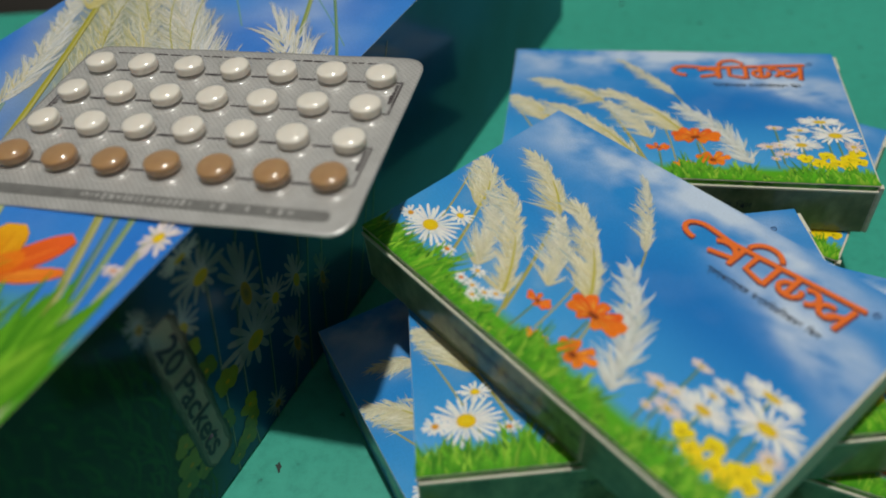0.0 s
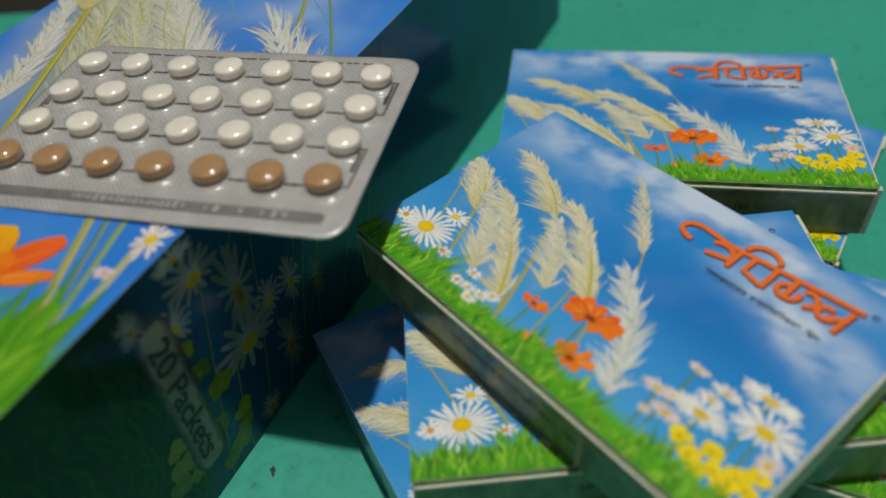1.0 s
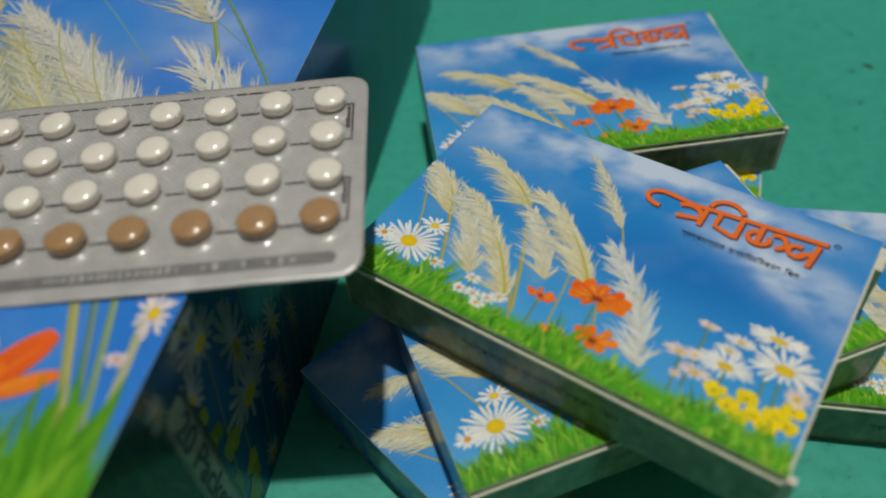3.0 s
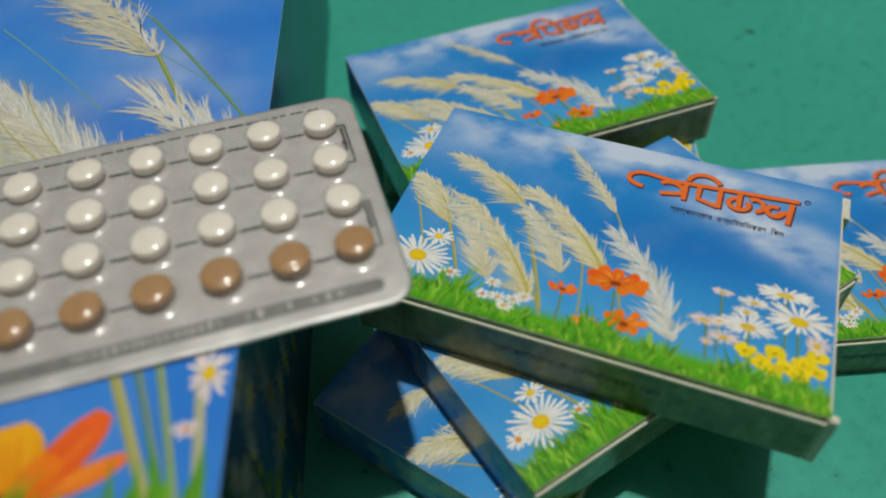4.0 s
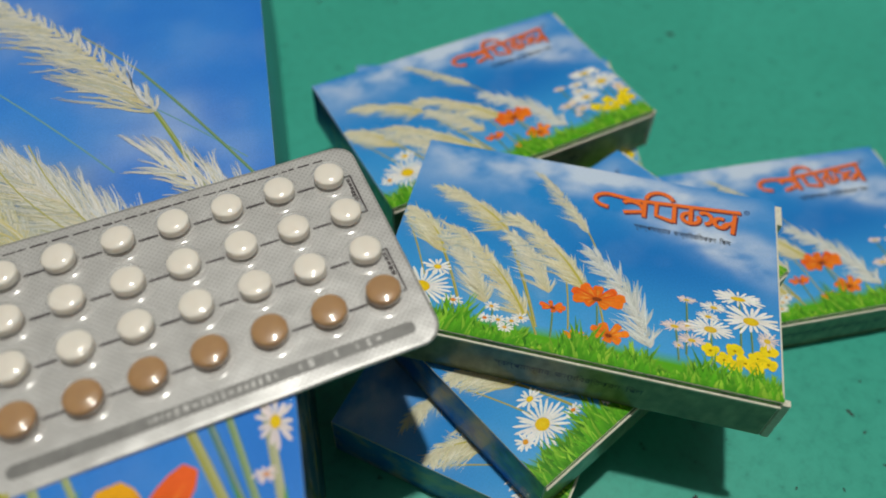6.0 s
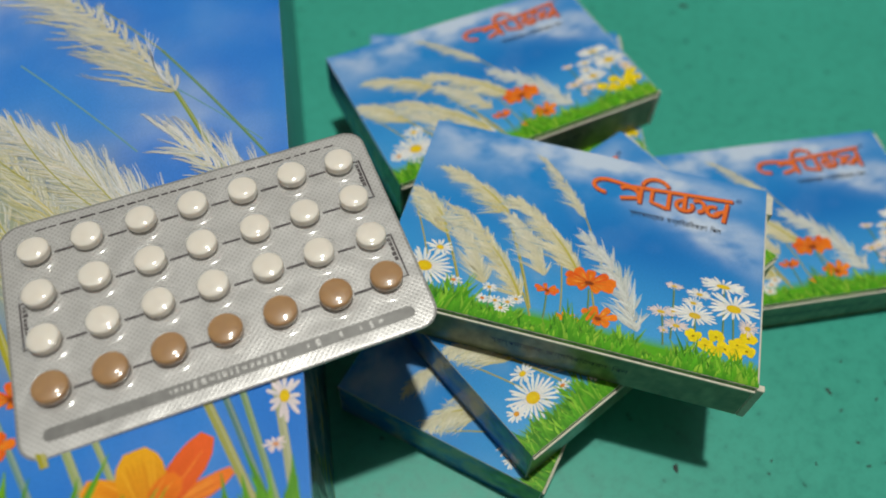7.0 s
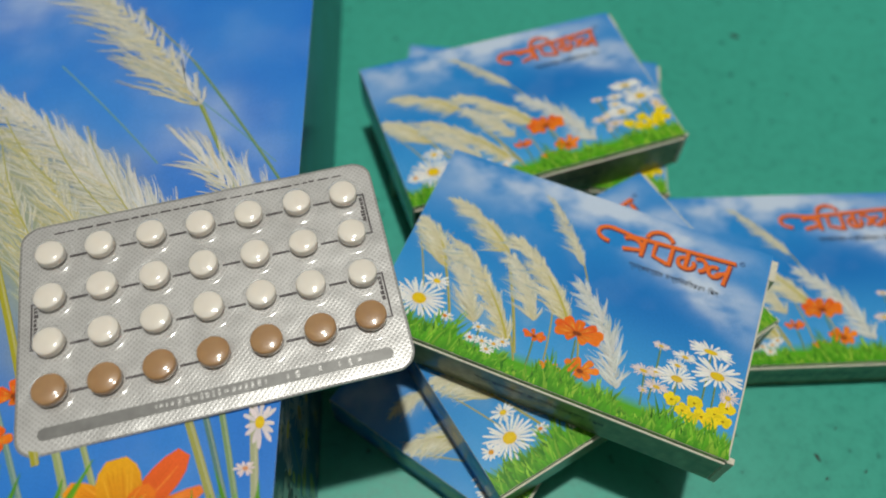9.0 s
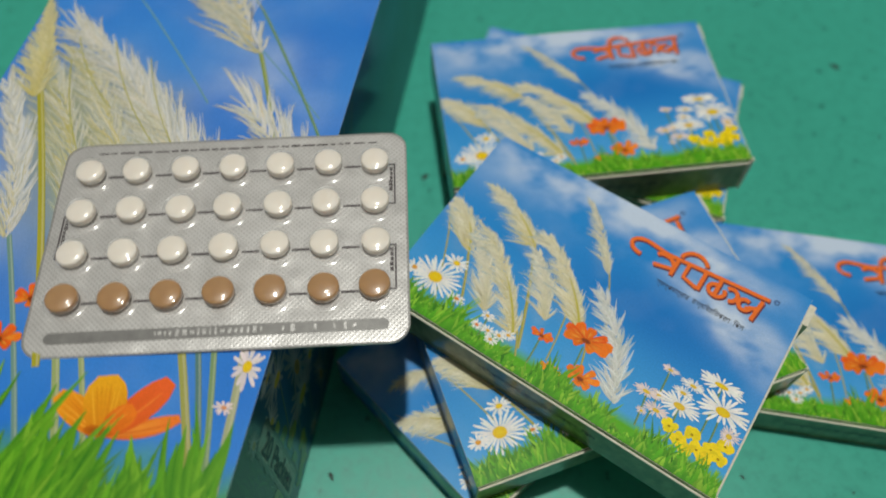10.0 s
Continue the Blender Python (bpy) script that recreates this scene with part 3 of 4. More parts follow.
def end_colour(x, y):
    n, m = cloud_noise(x, y, 0.9, 5.0), cloud_noise(x, y, 2.2, 3.0)
    c = blend(SKY_DEEP, (0.10, 0.30, 0.55), 0.4 + n)
    c = blend(c, (0.50, 0.47, 0.28), min(max(puff(x, y, 0.1, 0.25, 0.9, 0.35, 0.5) + puff(x, y, 1.1, -0.1, 0.5, 0.5) + 1.2 * m, 0), 1) * 0.75)
    return blend(c, blend(LEAF_DARK, LEAF, 0.5 + m), min(max((x - 1.5 + n * 1.2) / 0.8, 0), 1))


def packet_meshes():
    h, w = L / 2, W / 2
    up = Matrix.Translation((0, 0, T * CM + 0.00002))
    front = Matrix.Translation((0, -w * CM - 0.00002, T / 2 * CM)) @ pose(0, 0, 0, 90, 0, 0)
    left = Matrix.Translation((-h * CM - 0.00002, 0, T / 2 * CM)) @ pose(0, 0, 0, 90, 0, -90)
    made = {"carton": mesh_of("carton", box(-h, h, -w, w, 0, T, 0.012, 1), CARD)}
    made["sky_print"] = painted_grid("sky_print", -h + 0.006, h - 0.006, -w + 0.03, w - 0.006, 0.07, small_sky).mesh("sky_print", up)
    made["pampas_print"], made["grass_print"], made["title_print"] = small_pampas(), small_grass(), title_mesh()
    made.update(small_flowers())
    made["caption_print"] = fitted(lettering("caption_print", CAPTION, 0.3, DARK_INK, Matrix()), 1.06, 3.36, 1.06, 1.30, Matrix.Translation((0, 0, (T + 0.0160) * CM)))
    made["front_print"] = painted_grid("front_print", -h + 0.03, h - 0.03, -T / 2 + 0.01, T / 2 - 0.01, 0.06, side_colour).mesh("front_print", front)
    made["side_caption"] = fitted(lettering("side_caption", CAPTION, 0.3, DARK_INK, Matrix()), -1.55, 1.75, -0.2, 0.12, front @ Matrix.Translation((0, 0, 0.00003)))
    made["end_print"] = painted_grid("end_print", -w + 0.03, w - 0.03, -T / 2 + 0.02, T / 2 - 0.04, 0.08, end_colour).mesh("end_print", left)
    return made


PACKET = packet_meshes()
PACKET_LABELS = {"carton": "bare card carton with creased edges", "sky_print": "blue sky with white clouds", "pampas_print": "cream pampas plumes", "daisy_print": "white daisies on thin stems", "orange_flower_print": "orange cosmos flowers", "yellow_flower_print": "cluster of yellow flowers", "grass_print": "bright green turf", "title_print": "orange mark with a dark edge", "caption_print": "small black writing", "front_print": "dark olive long side", "side_caption": "small black writing", "end_print": "blue and green short side"}


def build_packet(x, y, z, turn, label, flap=0.10):
    thing = tagged(new("pill_packet"), label, "packet", "pill packets on the table")
    thing.matrix_world = pose(x * CM, y * CM, z * CM, 0, 0, turn)
    carton = part("carton", PACKET["carton"], None, thing, PACKET_LABELS["carton"])
    for name, me in PACKET.items():
        if name != "carton":
            part(name, me, None, carton, PACKET_LABELS[name])
    h, w = L / 2, W / 2
    part("fold_edge", box(-h + 0.02, h, -w - 0.055, -w, T - 0.20, T - 0.13, 0.012, 1), CARD, thing, "cream cut edge of the card")
    part("fold_edge", box(h, h + 0.045, -w + 0.12, w - 0.76, T - 0.10, T - 0.02, 0.012, 1), CARD, thing, "cream cut edge of the card")
    for y0, y1, z0 in ((w - 0.75, w - 0.12, 0.3), (-w - 0.03, -w + 0.12, 0.02)):
        part("end_flap", box(h, h + flap, y0, y1, z0, T - 0.03, 0.015, 1), CARD, thing, "cream tucked end flap")
    return thing


build_packet(1.95, 10.45, 0.0, 29.5, "blue flower-printed pill packet lying under another packet on the table")
build_packet(6.51, 17.42, 0.0, -30.5, "blue flower-printed pill packet lying flat under a turned one")
build_packet(10.70, 8.57, 0.0, -22.8, "blue flower-printed pill packet lying flat on the table")
build_packet(3.49, 9.59, T + 0.032, 6.0, "blue flower-printed pill packet in the middle of a stack")
build_packet(5.64, 16.97, T + 0.032, -6.5, "blue flower-printed pill packet on top of another packet")
build_packet(3.20, 9.75, 2 * (T + 0.032), -48.2, "blue flower-printed pill packet on top of the stack", 0.17)


# ---- the large box ----
BW, BL, BH, BT = 8.92, 27.3, 6.30, -23.5


PINKISH = (0.80, 0.775, 0.755)
BIG_PLUMES = [  # tip, base, width, tufts, body, haze, windward, lee, spread, share, thickness
    ((-4.3, -0.2), (-2.2, -4.6), 1.3, 170, (0.62, 0.61, 0.57), 0.4, 1.0, 0.8, 0.55, 0.4, 0.85),
    ((-4.0, 1.2), (-0.5, -4.6), 2.0, 230, (0.44, 0.41, 0.10), 0.9, 0.6, 1.0, 0.5, 0.6, 0.75),
    ((-2.9, 1.2), (0.7, -4.6), 2.0, 230, (0.46, 0.42, 0.11), 0.9, 0.6, 1.0, 0.5, 0.6, 0.75),
    ((-1.5, 0.5), (1.8, -4.2), 1.9, 200, (0.48, 0.45, 0.16), 0.85, 0.7, 1.0, 0.5, 0.5, 0.75),
    ((-3.4, 1.95), (2.2, -3.4), 1.9, 330, (0.56, 0.54, 0.45), 0.35, 1.0, 1.0, 0.52, 0.36, 0.85),
    ((-3.1, 7.5), (1.77, 1.87), 2.1, 240, (0.58, 0.565, 0.47), 0.12, 0.40, 1.15, 0.72, 0.66, 0.8),
    ((1.8, 0.25), (4.3, -3.0), 1.9, 90, (0.64, 0.63, 0.58), 0.03, 1.1, 0.95, 0.5, 0.35, 0.75),
]


def big_sky(x, y):
    n = cloud_noise(x, y, 0.25, 2.0)
    m = cloud_noise(x, y, 0.6, 6.0)
    c = blend((0.022, 0.19, 0.68), (0.07, 0.31, 0.78), 0.18 + 0.5 * n)
    c = blend(c, CLOUD, (puff(x, y, -3.3, 6.0, 1.8, 1.5) * 0.5 + puff(x, y, 2.3, 1.0, 1.2, 1.8, 0.5) * 0.35) * (0.7 + 0.8 * m) + 0.08 * max(m, 0))
    for tip, base, w, _, body, fill, *_ in BIG_PLUMES:
        c = blend(c, blend(body, SKY_PALE, 0.15), along(x, y, (tip[0] * 0.72 + base[0] * 0.28, tip[1] * 0.72 + base[1] * 0.28), base, w * 0.5) * fill * (0.85 + 0.4 * m))
    return blend(c, blend(LEAF, LEAF_DARK, 0.25 - 0.5 * m), min(max((-8.5 - y + 0.5 * m) / 1.0, 0), 1))


def large_bloom(ink, x, y):
    """A half-open flower: four broad petals, amber to orange, from a dark low heart."""
    rnd = random.Random(113)
    for ex, ey, w, c in ((3.10, -7.94, 0.36, (0.88, 0.20, 0.02)), (0.52, -7.88, 0.56, (0.88, 0.33, 0.01)), (2.66, -7.22, 0.62, (0.88, 0.13, 0.02)), (1.36, -7.33, 0.86, (0.86, 0.40, 0.01)), (2.15, -7.9, 0.50, (0.86, 0.20, 0.01))):
        line = curve_points((x, y), (ex, ey), rnd.uniform(-0.1, 0.1), 7)
        ink.ribbon(line, [w * q for q in (0.35, 0.7, 0.92, 1.0, 1.0, 0.85, 0.45)], [blend((0.62, 0.10, 0.0), c, 0.35 + 0.13 * j) for j in range(7)])
        ink.z += 0.000004
        for q in range(7):
            off = (q / 6 - 0.5) * w * 0.8
            nx, ny = -(ey - y), ex - x
            d = math.hypot(nx, ny)
            tone = blend(c, rnd.choice(((0.60, 0.10, 0.0), (0.95, 0.50, 0.05))), rnd.uniform(0.15, 0.5))
            ink.ribbon([(px + nx / d * off * (0.35 + 0.1 * j), py + ny / d * off * (0.35 + 0.1 * j)) for j, (px, py) in enumerate(line[:6])], [0.03] * 5 + [0.008], [tone] * 6)
        ink.z += 0.000004
    ink.disc(x - 0.1, y + 0.02, 0.30, 0.13, (0.28, 0.07, 0.0), rim=(0.60, 0.14, 0.0))
    ink.up()


def broad_blades(ink, seed, n, y0, height):
    """Large smooth blades of printed grass, each with a lit flank and a fine rib."""
    rnd = random.Random(seed)
    x0, x1 = -BW / 2 + 0.3, BW / 2 - 0.3
    for _ in range(n):
        x = rnd.uniform(x0, x1)
        h = height(x) * rnd.uniform(0.45, 0.75 + 0.42 * rnd.random())
        w = rnd.uniform(0.16, 0.46)
        tip = max(x0, min(x1, x + rnd.uniform(-0.35, 0.45) * h))
        c = varied(blend((0.075, 0.33, 0.006), rnd.choice((LEAF_DARK, LEAF_DARK, LEAF_LIGHT)), rnd.uniform(0.05, 0.5)), rnd, 0.12)
        line = curve_points((x, y0), (tip, y0 + h), rnd.uniform(-0.12, 0.12), 8)
        ink.ribbon(line, [w * q for q in (0.8, 1, 1, 0.9, 0.75, 0.55, 0.3, 0.04)], [blend(blend(c, LEAF_DARK, 0.6), blend(c, LEAF_LIGHT, 0.15), j / 7) for j in range(8)])
        ink.z += 0.000002
        ink.ribbon([(px + w * 0.16, py) for px, py in line[:7]], [w * 0.24] * 6 + [0.01], [blend(c, LEAF_LIGHT, 0.2)] * 7)
        ink.z += 0.000002
        ink.ribbon([(px - w * 0.2, py) for px, py in line[:7]], [w * 0.10] * 6 + [0.01], [blend(c, LEAF_DARK, 0.5)] * 7)
        ink.z += 0.000002


def big_top_print():
    """Coordinates: across from the middle, along from the middle."""
    ink = Ink(0.0025, (BW / 2 - 0.02, BL / 2 - 0.02))
    faint, pale_stem = (0.10, 0.30, 0.36), (0.33, 0.40, 0.16)
    for a, b, w, c in (
        ((-2.05, 3.31), (0.99, -0.02), 0.045, faint), ((1.53, 2.23), (3.87, -0.02), 0.035, faint), ((-0.41, 5.44), (1.41, 3.43), 0.05, (0.24, 0.30, 0.10)),
        ((1.41, 3.43), (4.29, -1.06), 0.075, (0.11, 0.25, 0.10)), ((1.80, 1.87), (2.96, -0.89), 0.11, (0.24, 0.32, 0.06)), ((2.96, -0.89), (3.59, -5.93), 0.11, (0.22, 0.30, 0.06)),
        ((1.76, -4.57), (4.22, -10.60), 0.17, (0.36, 0.36, 0.09)), ((2.26, -4.56), (4.30, -10.60), 0.13, (0.10, 0.22, 0.20)), ((2.76, -4.55), (4.30, -10.60), 0.13, (0.20, 0.32, 0.14)),
        ((3.78, -5.33), (4.30, -10.60), 0.16, (0.40, 0.42, 0.24)), ((-0.83, -5.02), (1.55, -10.60), 0.16, pale_stem), ((-0.33, -5.01), (2.18, -10.60), 0.12, pale_stem),
        ((-2.94, -4.56), (0.30, -10.60), 0.13, pale_stem), ((-2.14, -4.54), (0.84, -10.60), 0.12, (0.16, 0.30, 0.26)),
    ):
        stem(ink, a, b, w, c, 0.02)
    for k, (tip, base, w, n, body, _, windward, lee, spread, share, thick) in enumerate(BIG_PLUMES):
        frond_plume(ink, tip, base, w, 101 + k, n, body, blend(body, PINKISH, 0.85), lee, windward, -0.1, spread, share, thick)
    for k in range(4):
        hook = curve_points((1.30 - 0.12 * k, 3.9 + 0.14 * k), (1.74, 1.98), -0.30 + 0.06 * k, 10)
        ink.ribbon(hook, [0.01, 0.022, 0.026, 0.026, 0.026, 0.026, 0.026, 0.026, 0.02, 0.01], [varied(blend(PINKISH, SKY_PALE, 0.2), random.Random(k), 0.08)] * 10)
    ink.up()
    stem(ink, (-3.43, -0.12), (-0.18, -7.41), 0.16, (0.40, 0.37, 0.03), 0.02)
    plume(ink, (-4.59, 2.91), (-3.37, -0.57), 1.1, 107, 420, body=(0.58, 0.52, 0.18), hair=(0.74, 0.68, 0.42), bow=-0.12, fill=0.7, windward=0.6)
    for a, b in (((-2.06, 1.56), (0.20, -1.60)), ((-0.95, 1.18), (1.21, -2.18)), ((-2.95, 0.74), (-0.87, -3.02)), ((-3.06, 1.54), (-1.32, -0.63))):
        stem(ink, a, b, 0.03, (0.42, 0.40, 0.07), -0.1)
    cosmos(ink, -0.95, -5.88, 0.40, 0.36, 111)
    cosmos(ink, -1.2, -6.88, 0.46, 0.36, 112)
    large_bloom(ink, 1.70, -8.50)
    daisy(ink, 4.08, -6.66, 0.36, 0.50, 114, 13, petal=(0.78, 0.70, 0.72))
    daisy(ink, 3.88, -7.58, 0.22, 0.17, 115, 10, petal=(0.80, 0.66, 0.66), heart=(0.7, 0.3, 0.2))
    broad_blades(ink, 116, 230, -10.6, lambda x: 2.2 + 0.3 * math.sin(x * 1.7) + 0.25 * math.sin(x * 4.1 + 2) + 1.2 * puff(x, 0, -0.9, 0, 0.9, 1) + 0.9 * puff(x, 0, 4.2, 0, 0.6, 1))
    broad_blades(ink, 117, 260, -13.4, lambda x: 4.1 + 0.6 * math.sin(x * 1.3 + 1))
    return ink.mesh("meadow_print", Matrix.Translation((0, 0, BH * CM)))


def shaded_side_colour(x, y):
    # The shade on this face is put into near-black blues and greens.
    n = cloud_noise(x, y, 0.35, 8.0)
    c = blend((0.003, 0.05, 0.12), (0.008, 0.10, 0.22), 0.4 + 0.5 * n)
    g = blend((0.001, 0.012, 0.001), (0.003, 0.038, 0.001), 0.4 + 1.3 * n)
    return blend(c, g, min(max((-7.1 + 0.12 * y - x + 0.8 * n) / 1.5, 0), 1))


def big_side_print(place):
    """Coordinates: along the box from its middle, up from mid height. Inks hold the side's shade."""
    ink = Ink(0.0025, (BL / 2 - 0.02, BH / 2 - 0.02))
    # Turf and stems are inked darker to stand in for the face's shade.
    turf = random.Random(71)
    for _ in range(900):
        x, y, a, r = turf.uniform(-13.4, -8.2), turf.uniform(-3.1, 2.4), turf.uniform(0.9, 2.0), turf.uniform(0.4, 1.3)
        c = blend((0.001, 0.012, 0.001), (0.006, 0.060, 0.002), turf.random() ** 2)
        ink.ribbon([(x, y), (x + r * 0.5 * math.cos(a), y + r * 0.5 * math.sin(a)), (x + r * math.cos(a + 0.2), y + r * math.sin(a + 0.2))], [0.05, 0.09, 0.01], [c] * 3)
        ink.z += 0.0000004
    for k in range(9):
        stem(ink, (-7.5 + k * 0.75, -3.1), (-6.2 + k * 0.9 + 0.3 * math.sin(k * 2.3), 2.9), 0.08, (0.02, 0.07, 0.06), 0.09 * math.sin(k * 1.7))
    # Petals are dimmed towards a dark tone, as shade on the side.
    white, petal_shade = (0.38, 0.38, 0.36), (0.045, 0.07, 0.08)
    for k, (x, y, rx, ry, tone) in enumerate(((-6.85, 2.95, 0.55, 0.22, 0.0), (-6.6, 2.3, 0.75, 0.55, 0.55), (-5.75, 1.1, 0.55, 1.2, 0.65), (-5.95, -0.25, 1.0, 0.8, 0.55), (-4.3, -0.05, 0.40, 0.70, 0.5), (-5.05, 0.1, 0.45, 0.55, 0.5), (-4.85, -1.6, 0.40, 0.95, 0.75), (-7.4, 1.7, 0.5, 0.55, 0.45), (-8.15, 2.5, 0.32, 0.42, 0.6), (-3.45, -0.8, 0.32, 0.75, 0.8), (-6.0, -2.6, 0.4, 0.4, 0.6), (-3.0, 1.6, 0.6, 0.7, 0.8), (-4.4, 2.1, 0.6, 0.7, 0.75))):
        daisy(ink, x + 0.13, y - 0.05, rx, ry, 120 + k, 15, petal=blend(white, petal_shade, tone), heart=(0.34, 0.29, 0.02) if tone < 0.6 else (0.12, 0.10, 0.03), drop=ry * 0.2)
    # Yellow inks are dimmed in the same way, with shade in the colour.
    for k, (x, y) in enumerate(((-6.72, -1.70), (-7.09, -2.45), (-7.5, -2.6), (-7.42, -1.43), (-8.45, -0.75), (-8.54, -1.33), (-8.3, -1.85), (-7.33, 0.28), (-7.5, 1.03), (-7.0, -0.5), (-6.8, -2.1), (-8.8, -1.7))):
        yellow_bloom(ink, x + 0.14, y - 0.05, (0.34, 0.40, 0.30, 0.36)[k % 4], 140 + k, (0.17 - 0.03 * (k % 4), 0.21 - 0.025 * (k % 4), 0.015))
    ink.up()
    rnd = random.Random(33)
    # Pale panel behind the words, also toned down for the side's shade.
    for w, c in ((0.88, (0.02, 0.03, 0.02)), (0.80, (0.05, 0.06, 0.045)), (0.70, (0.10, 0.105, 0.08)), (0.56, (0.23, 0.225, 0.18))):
        ys = [2.12 - 4.25 * k / 24 for k in range(25)]
        ink.ribbon([(-7.72 + rnd.uniform(-0.02, 0.02), y) for y in ys], [w * rnd.uniform(0.93, 1.07) * (0.75 if k in (0, 24) else 1) for k in range(25)], [varied(c, rnd, 0.12) for _ in ys])
        ink.up(0.00005)
    ink.up()
    return ink.mesh("side_meadow_print", place)


def build_big_box():
    thing = tagged(new("carton_box"), "large blue meadow-printed carton with writing on its side", "box")
    thing.matrix_world = pose(-6.03 * CM, 16.70 * CM, 0, 0, 0, BT)
    h, l = BW / 2, BL / 2
    # Carton is raised on an added inset base; the gap makes a shadow line.
    carton = part("carton", box(-h, h, -l, l, 0.07, BH, 0.004, 1), CARD, thing, "bare card carton with creased edges")
    part("shadow_gap_base", box(-h + 0.09, h - 0.09, -l + 0.09, l - 0.09, 0, 0.07), CARD, thing, "added inset card base that leaves a dark gap")
    part("sky_print", painted_grid("sky_print", -h + 0.002, h - 0.002, -l + 0.002, l - 0.002, 0.16, big_sky).mesh("sky_print", Matrix.Translation((0, 0, BH * CM + 0.00002))), None, carton, "blue sky over green turf")
    part("meadow_print", big_top_print(), None, carton, "cream pampas plumes, stems and orange flowers")
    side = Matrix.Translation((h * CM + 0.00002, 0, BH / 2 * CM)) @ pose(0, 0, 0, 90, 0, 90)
    part("side_print", painted_grid("side_print", -l + 0.002, l - 0.002, -BH / 2 + 0.074, BH / 2 - 0.002, 0.2, shaded_side_colour).mesh("side_print", side), None, carton, "blue and green side, inks darkened as its shade")
    part("side_meadow_print", big_side_print(side), None, carton, "white daisies and yellow flowers, dimmed as the side's shade")
    words = fitted(lettering("quantity_print", "20 Packets", 1.0, DARK_INK, Matrix(), 0.02), -1.8, 1.72, -0.26, 0.28, side @ Matrix.Translation((-7.72 * CM, -0.08 * CM, 0.00016)) @ pose(0, 0, 0, 0, 0, -90))
    part("quantity_print", words, None, carton, "black writing")


build_big_box()


# ---- the blister pack ----
PT = 0.035


def rounded_sheet(l, w, r, z0, z1):
    bm = bmesh.new()
    pts = []
    for cx, cy, a0 in ((l / 2 - r, w / 2 - r, 0), (-l / 2 + r, w / 2 - r, 90), (-l / 2 + r, -w / 2 + r, 180), (l / 2 - r, -w / 2 + r, 270)):
        pts += arc(cx, cy, r, r, a0, a0 + 90, 7)
    f = bm.faces.new([bm.verts.new((x, y, z0)) for x, y in pts])
    top = bmesh.ops.extrude_face_region(bm, geom=[f])
    bmesh.ops.translate(bm, vec=(0, 0, z1 - z0), verts=[v for v in top["geom"] if isinstance(v, bmesh.types.BMVert)])
    bmesh.ops.recalc_face_normals(bm, faces=bm.faces[:])
    return bm


def lathe(profile, n=28):
    bm = bmesh.new()
    rings = [[bm.verts.new((r * math.cos(2 * math.pi * i / n), r * math.sin(2 * math.pi * i / n), z)) for i in range(n)] if r > 0 else [bm.verts.new((0, 0, z))] for r, z in profile]
    for a, b in zip(rings, rings[1:]):
        for i in range(n):
            j = (i + 1) % n
            quad = [a[i % len(a)], a[j % len(a)], b[j % len(b)], b[i % len(b)]]
            quad = list(dict.fromkeys(quad))
            if len(quad) > 2:
                bm.faces.new(quad)
    bmesh.ops.recalc_face_normals(bm, faces=bm.faces[:])
    return bm


def pill_profile(r, edge, dome):
    return [(0, 0.0)] + [(r * k, dome * (1 - math.sqrt(max(1 - (k * 0.93) ** 2, 0)))) for k in (0.35, 0.6, 0.8, 0.93)] + [(r, dome * 0.66 + 0.02), (r, dome * 0.66 + edge)] + [(r * k, dome * 0.66 + edge + 0.02 + dome * (math.sqrt(max(1 - (k * 0.93) ** 2, 0)) - 0.36)) for k in (0.96, 0.9, 0.75, 0.55, 0.3)] + [(0, dome * 0.66 + edge + 0.02 + dome * 0.64)]


def foil_sheet(l, y0, y1, r, grid=0.07):
    """The rounded foil, lightly rippled, with its lower margin bent down a little."""
    nx, ny = round(l / grid), round((y1 - y0) / grid)
    yc, w = (y0 + y1) / 2, y1 - y0
    bm = bmesh.new()
    levels = []
    for base in (0, 1):
        rows = []
        for j in range(ny + 1):
            row = []
            for i in range(nx + 1):
                x, y = l * (i / nx - 0.5), w * (j / ny - 0.5)
                ax, ay = abs(x) - (l / 2 - r), abs(y) - (w / 2 - r)
                if ax > 0 and ay > 0:
                    k = max(ax, ay) / math.hypot(ax, ay)
                    x, y = math.copysign(l / 2 - r + ax * k, x), math.copysign(w / 2 - r + ay * k, y)
                y += yc
                z = 0.020 * noise.noise(Vector((x * 0.9, y * 0.9, 3.0))) + 0.009 * noise.noise(Vector((x * 2.6, y * 2.6, 8.0)))
                z *= 1 - math.exp(-(((y + 2.5) / 0.22) ** 2))
                z -= 0.035 * min(max((y0 + 0.75 - y) / 0.75, 0), 1) ** 2
                row.append(bm.verts.new((x, y, z + (PT if base else 0))))
            rows.append(row)
        levels.append(rows)
    for base, rows in enumerate(levels):
        for j in range(ny):
            for i in range(nx):
                quad = (rows[j][i], rows[j][i + 1], rows[j + 1][i + 1], rows[j + 1][i])
                bm.faces.new(quad if base else quad[::-1])
    low, top = levels
    rim = [(0, i) for i in range(nx)] + [(j, nx) for j in range(ny)] + [(ny, i) for i in range(nx, 0, -1)] + [(j, 0) for j in range(ny, 0, -1)]
    for (ja, ia), (jb, ib) in zip(rim, rim[1:] + rim[:1]):
        bm.faces.new((low[ja][ia], low[jb][ib], top[jb][ib], top[ja][ia]))
    return bm


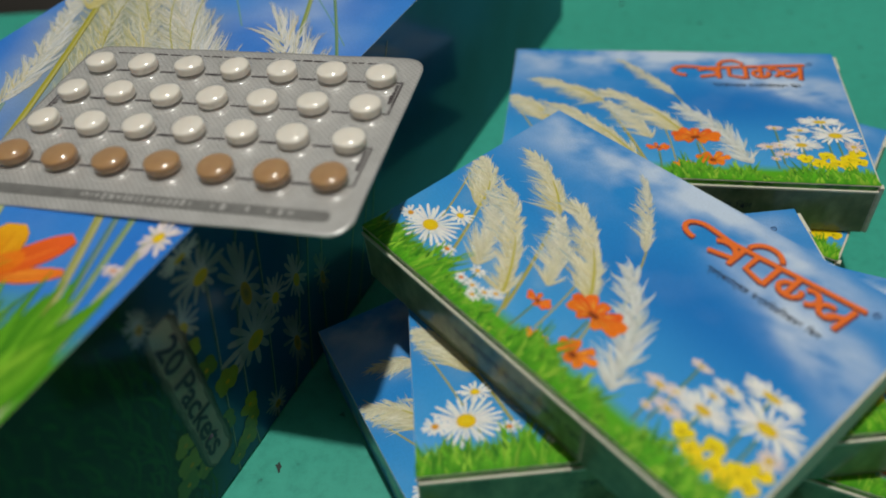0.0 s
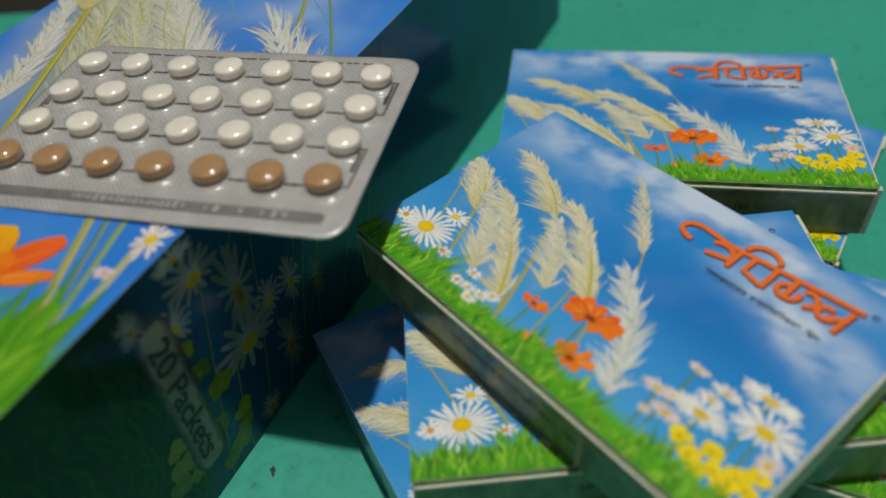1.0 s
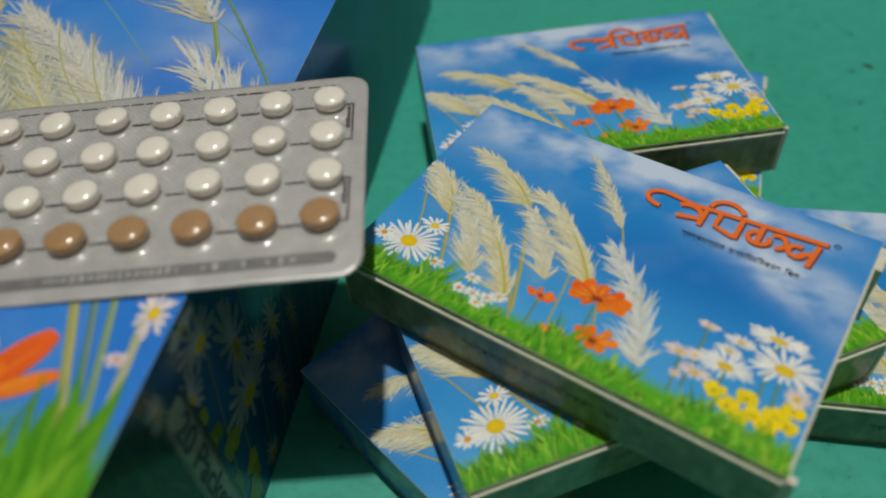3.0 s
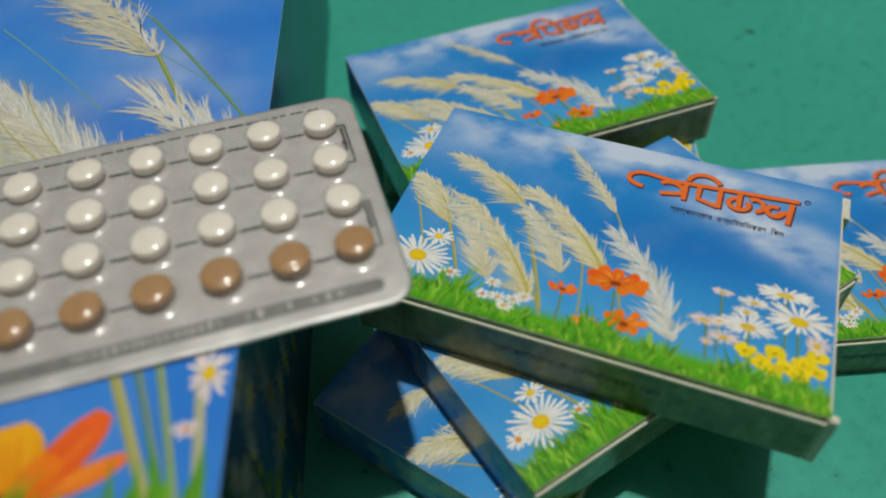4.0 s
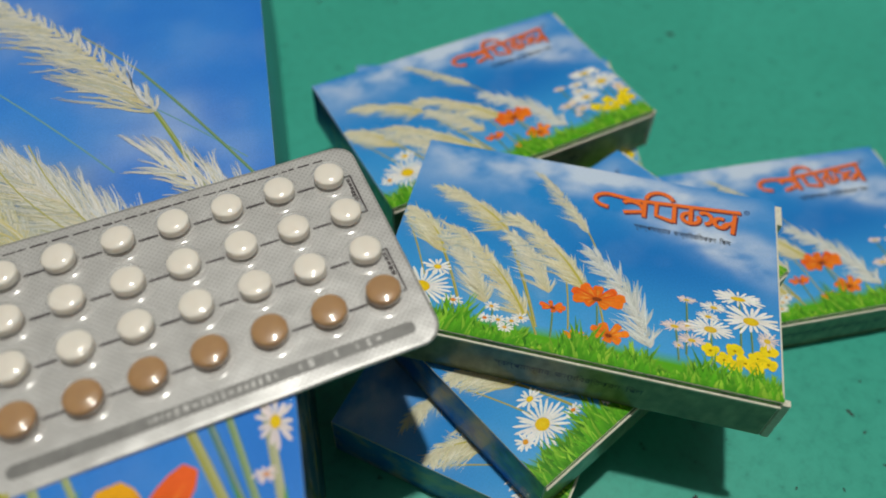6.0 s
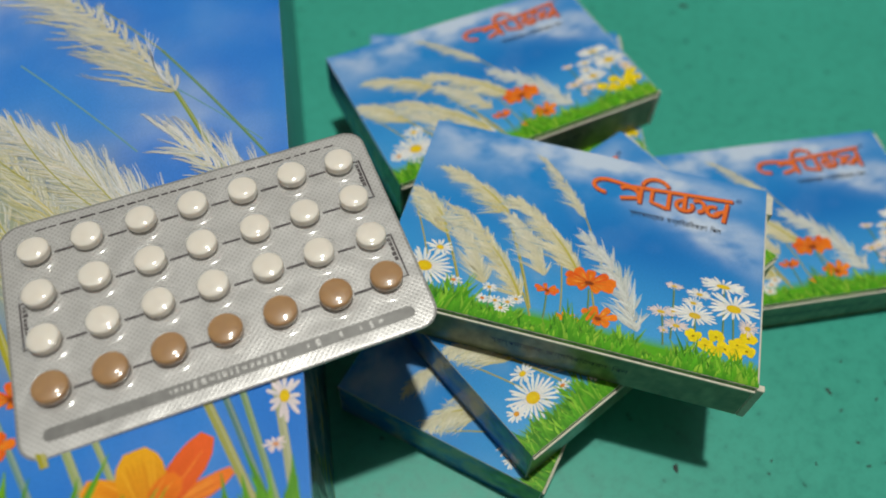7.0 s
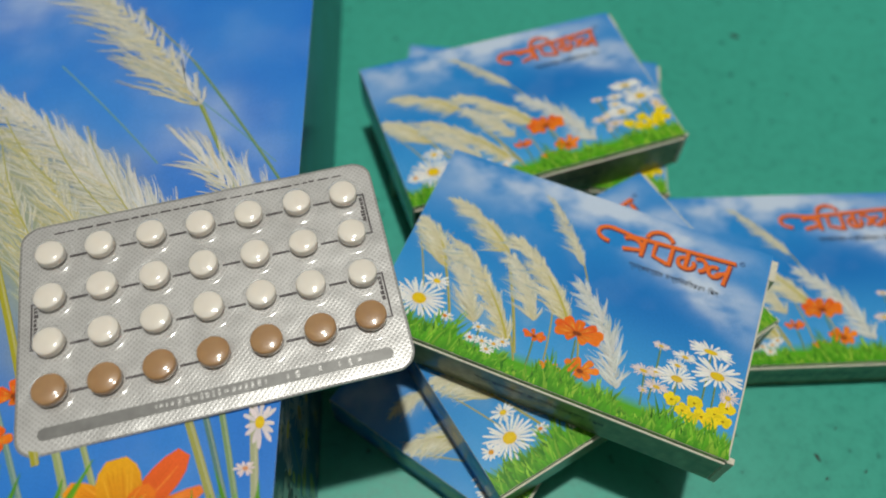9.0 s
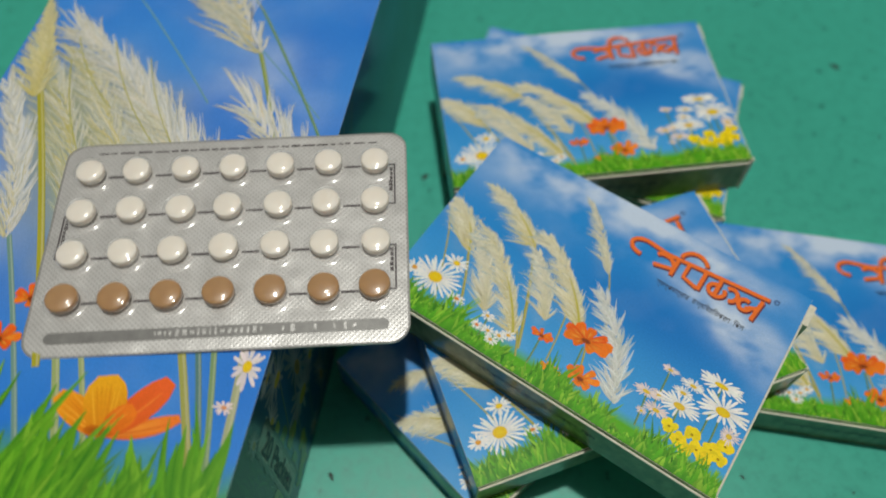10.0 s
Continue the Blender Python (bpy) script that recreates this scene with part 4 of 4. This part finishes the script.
def build_blister():
    thing = tagged(new("blister_pack"), "silver foil blister pack of white and brown pills on the box", "blister pack")
    thing.matrix_world = Matrix.Translation((-4.985 * CM, 12.309 * CM, (BH + 0.09) * CM)) @ pose(0, 0, 0, 0, 0, -11.1) @ pose(0, 0, 0, 0, -1.3, 0)
    part("foil_sheet", foil_sheet(8.1, -2.93, 2.58, 0.45), FOIL, thing, "crosshatched silver foil", True)
    dome_profile = [(0.50, PT + 0.002), (0.455, PT + 0.012), (0.42, PT + 0.04), (0.395, PT + 0.12), (0.375, PT + 0.21), (0.335, PT + 0.275), (0.25, PT + 0.315), (0.12, PT + 0.332), (0, PT + 0.336)]
    dome = mesh_of("pocket", lathe(dome_profile), CLEAR, True)
    white = mesh_of("pill", lathe(pill_profile(0.318, 0.145, 0.075)), WHITE_PILL, True)
    brown = mesh_of("pill", lathe(pill_profile(0.338, 0.135, 0.085)), BROWN_PILL, True)
    rnd = random.Random(9)
    for row in range(4):
        y = 1.102 * (1.5 - row)
        for col in range(7):
            x = 1.108 * (col - 3)
            p = part("pill", brown if row == 3 else white, None, thing, "brown pill" if row == 3 else "white pill")
            p.location = ((x + rnd.uniform(-0.02, 0.02)) * CM, (y + rnd.uniform(-0.02, 0.02)) * CM, (PT + 0.02) * CM)
            p.rotation_euler = (radians(rnd.uniform(-3, 3)), radians(rnd.uniform(-3, 3)), 0)
            d = part("pocket", dome, None, thing, "clear plastic pocket")
            d.location = (x * CM, y * CM, 0)
            d.visible_shadow = False
        for col in range(6):
            x = 1.108 * (col - 3)
            part("printed_line", box(x + 0.36, x + 0.75, y - 0.085, y - 0.03, PT, PT + 0.012), LINE_INK, thing, "dark printed line")
    part("pressed_band", rounded_sheet(7.2, 0.26, 0.12, 0, 0.012), SMOOTH_FOIL, thing, "smooth grey pressed band").location = (0.0, -2.50 * CM, (PT - 0.008) * CM)
    for side, top in ((1, 0), (-1, 1), (1, 2)):
        y0, y1 = 1.62 - 1.102 * top, 1.62 - 1.102 * (top + 1)
        x = side * 3.76
        for y in (y0, y1):
            xa, xb = sorted((side * 3.62, x - side * 0.02))
            part("printed_line", box(xa, xb, y - 0.02, y + 0.02, PT, PT + 0.014), LINE_INK, thing, "dark printed line")
        part("printed_line", box(x - 0.02, x + 0.02, y1 - 0.02, y0 + 0.02, PT, PT + 0.014), LINE_INK, thing, "dark printed line")
        y = y0 - 0.08
        while y > y1 + 0.42:
            h = rnd.uniform(0.05, 0.11)
            xa, xb = sorted((x - side * 0.045, x - side * rnd.uniform(0.10, 0.14)))
            part("printed_mark", box(xa, xb, y - h, y, PT, PT + 0.014), LINE_INK, thing, "dark printed mark")
            y -= h + 0.03
    x = -1.3
    while x < 3.3:
        w, h = rnd.uniform(0.035, 0.10), rnd.uniform(0.08, 0.17)
        part("embossed_mark", box(x, x + w, -2.50 - h / 2, -2.50 + h / 2, PT - 0.02, PT + rnd.uniform(0.012, 0.03), 0.003, 1), FOIL, thing, "raised silver mark")
        x += w + (rnd.uniform(0.04, 0.08) if x < 0.8 else rnd.uniform(0.08, 0.5))
    x = -3.3
    while x < 3.2:
        w = rnd.uniform(0.10, 0.34)
        part("printed_mark", box(x, x + w, 2.28, 2.28 + rnd.uniform(0.025, 0.045), PT, PT + 0.014), LINE_INK, thing, "dark printed mark")
        x += w + rnd.uniform(0.03, 0.09)


build_blister()
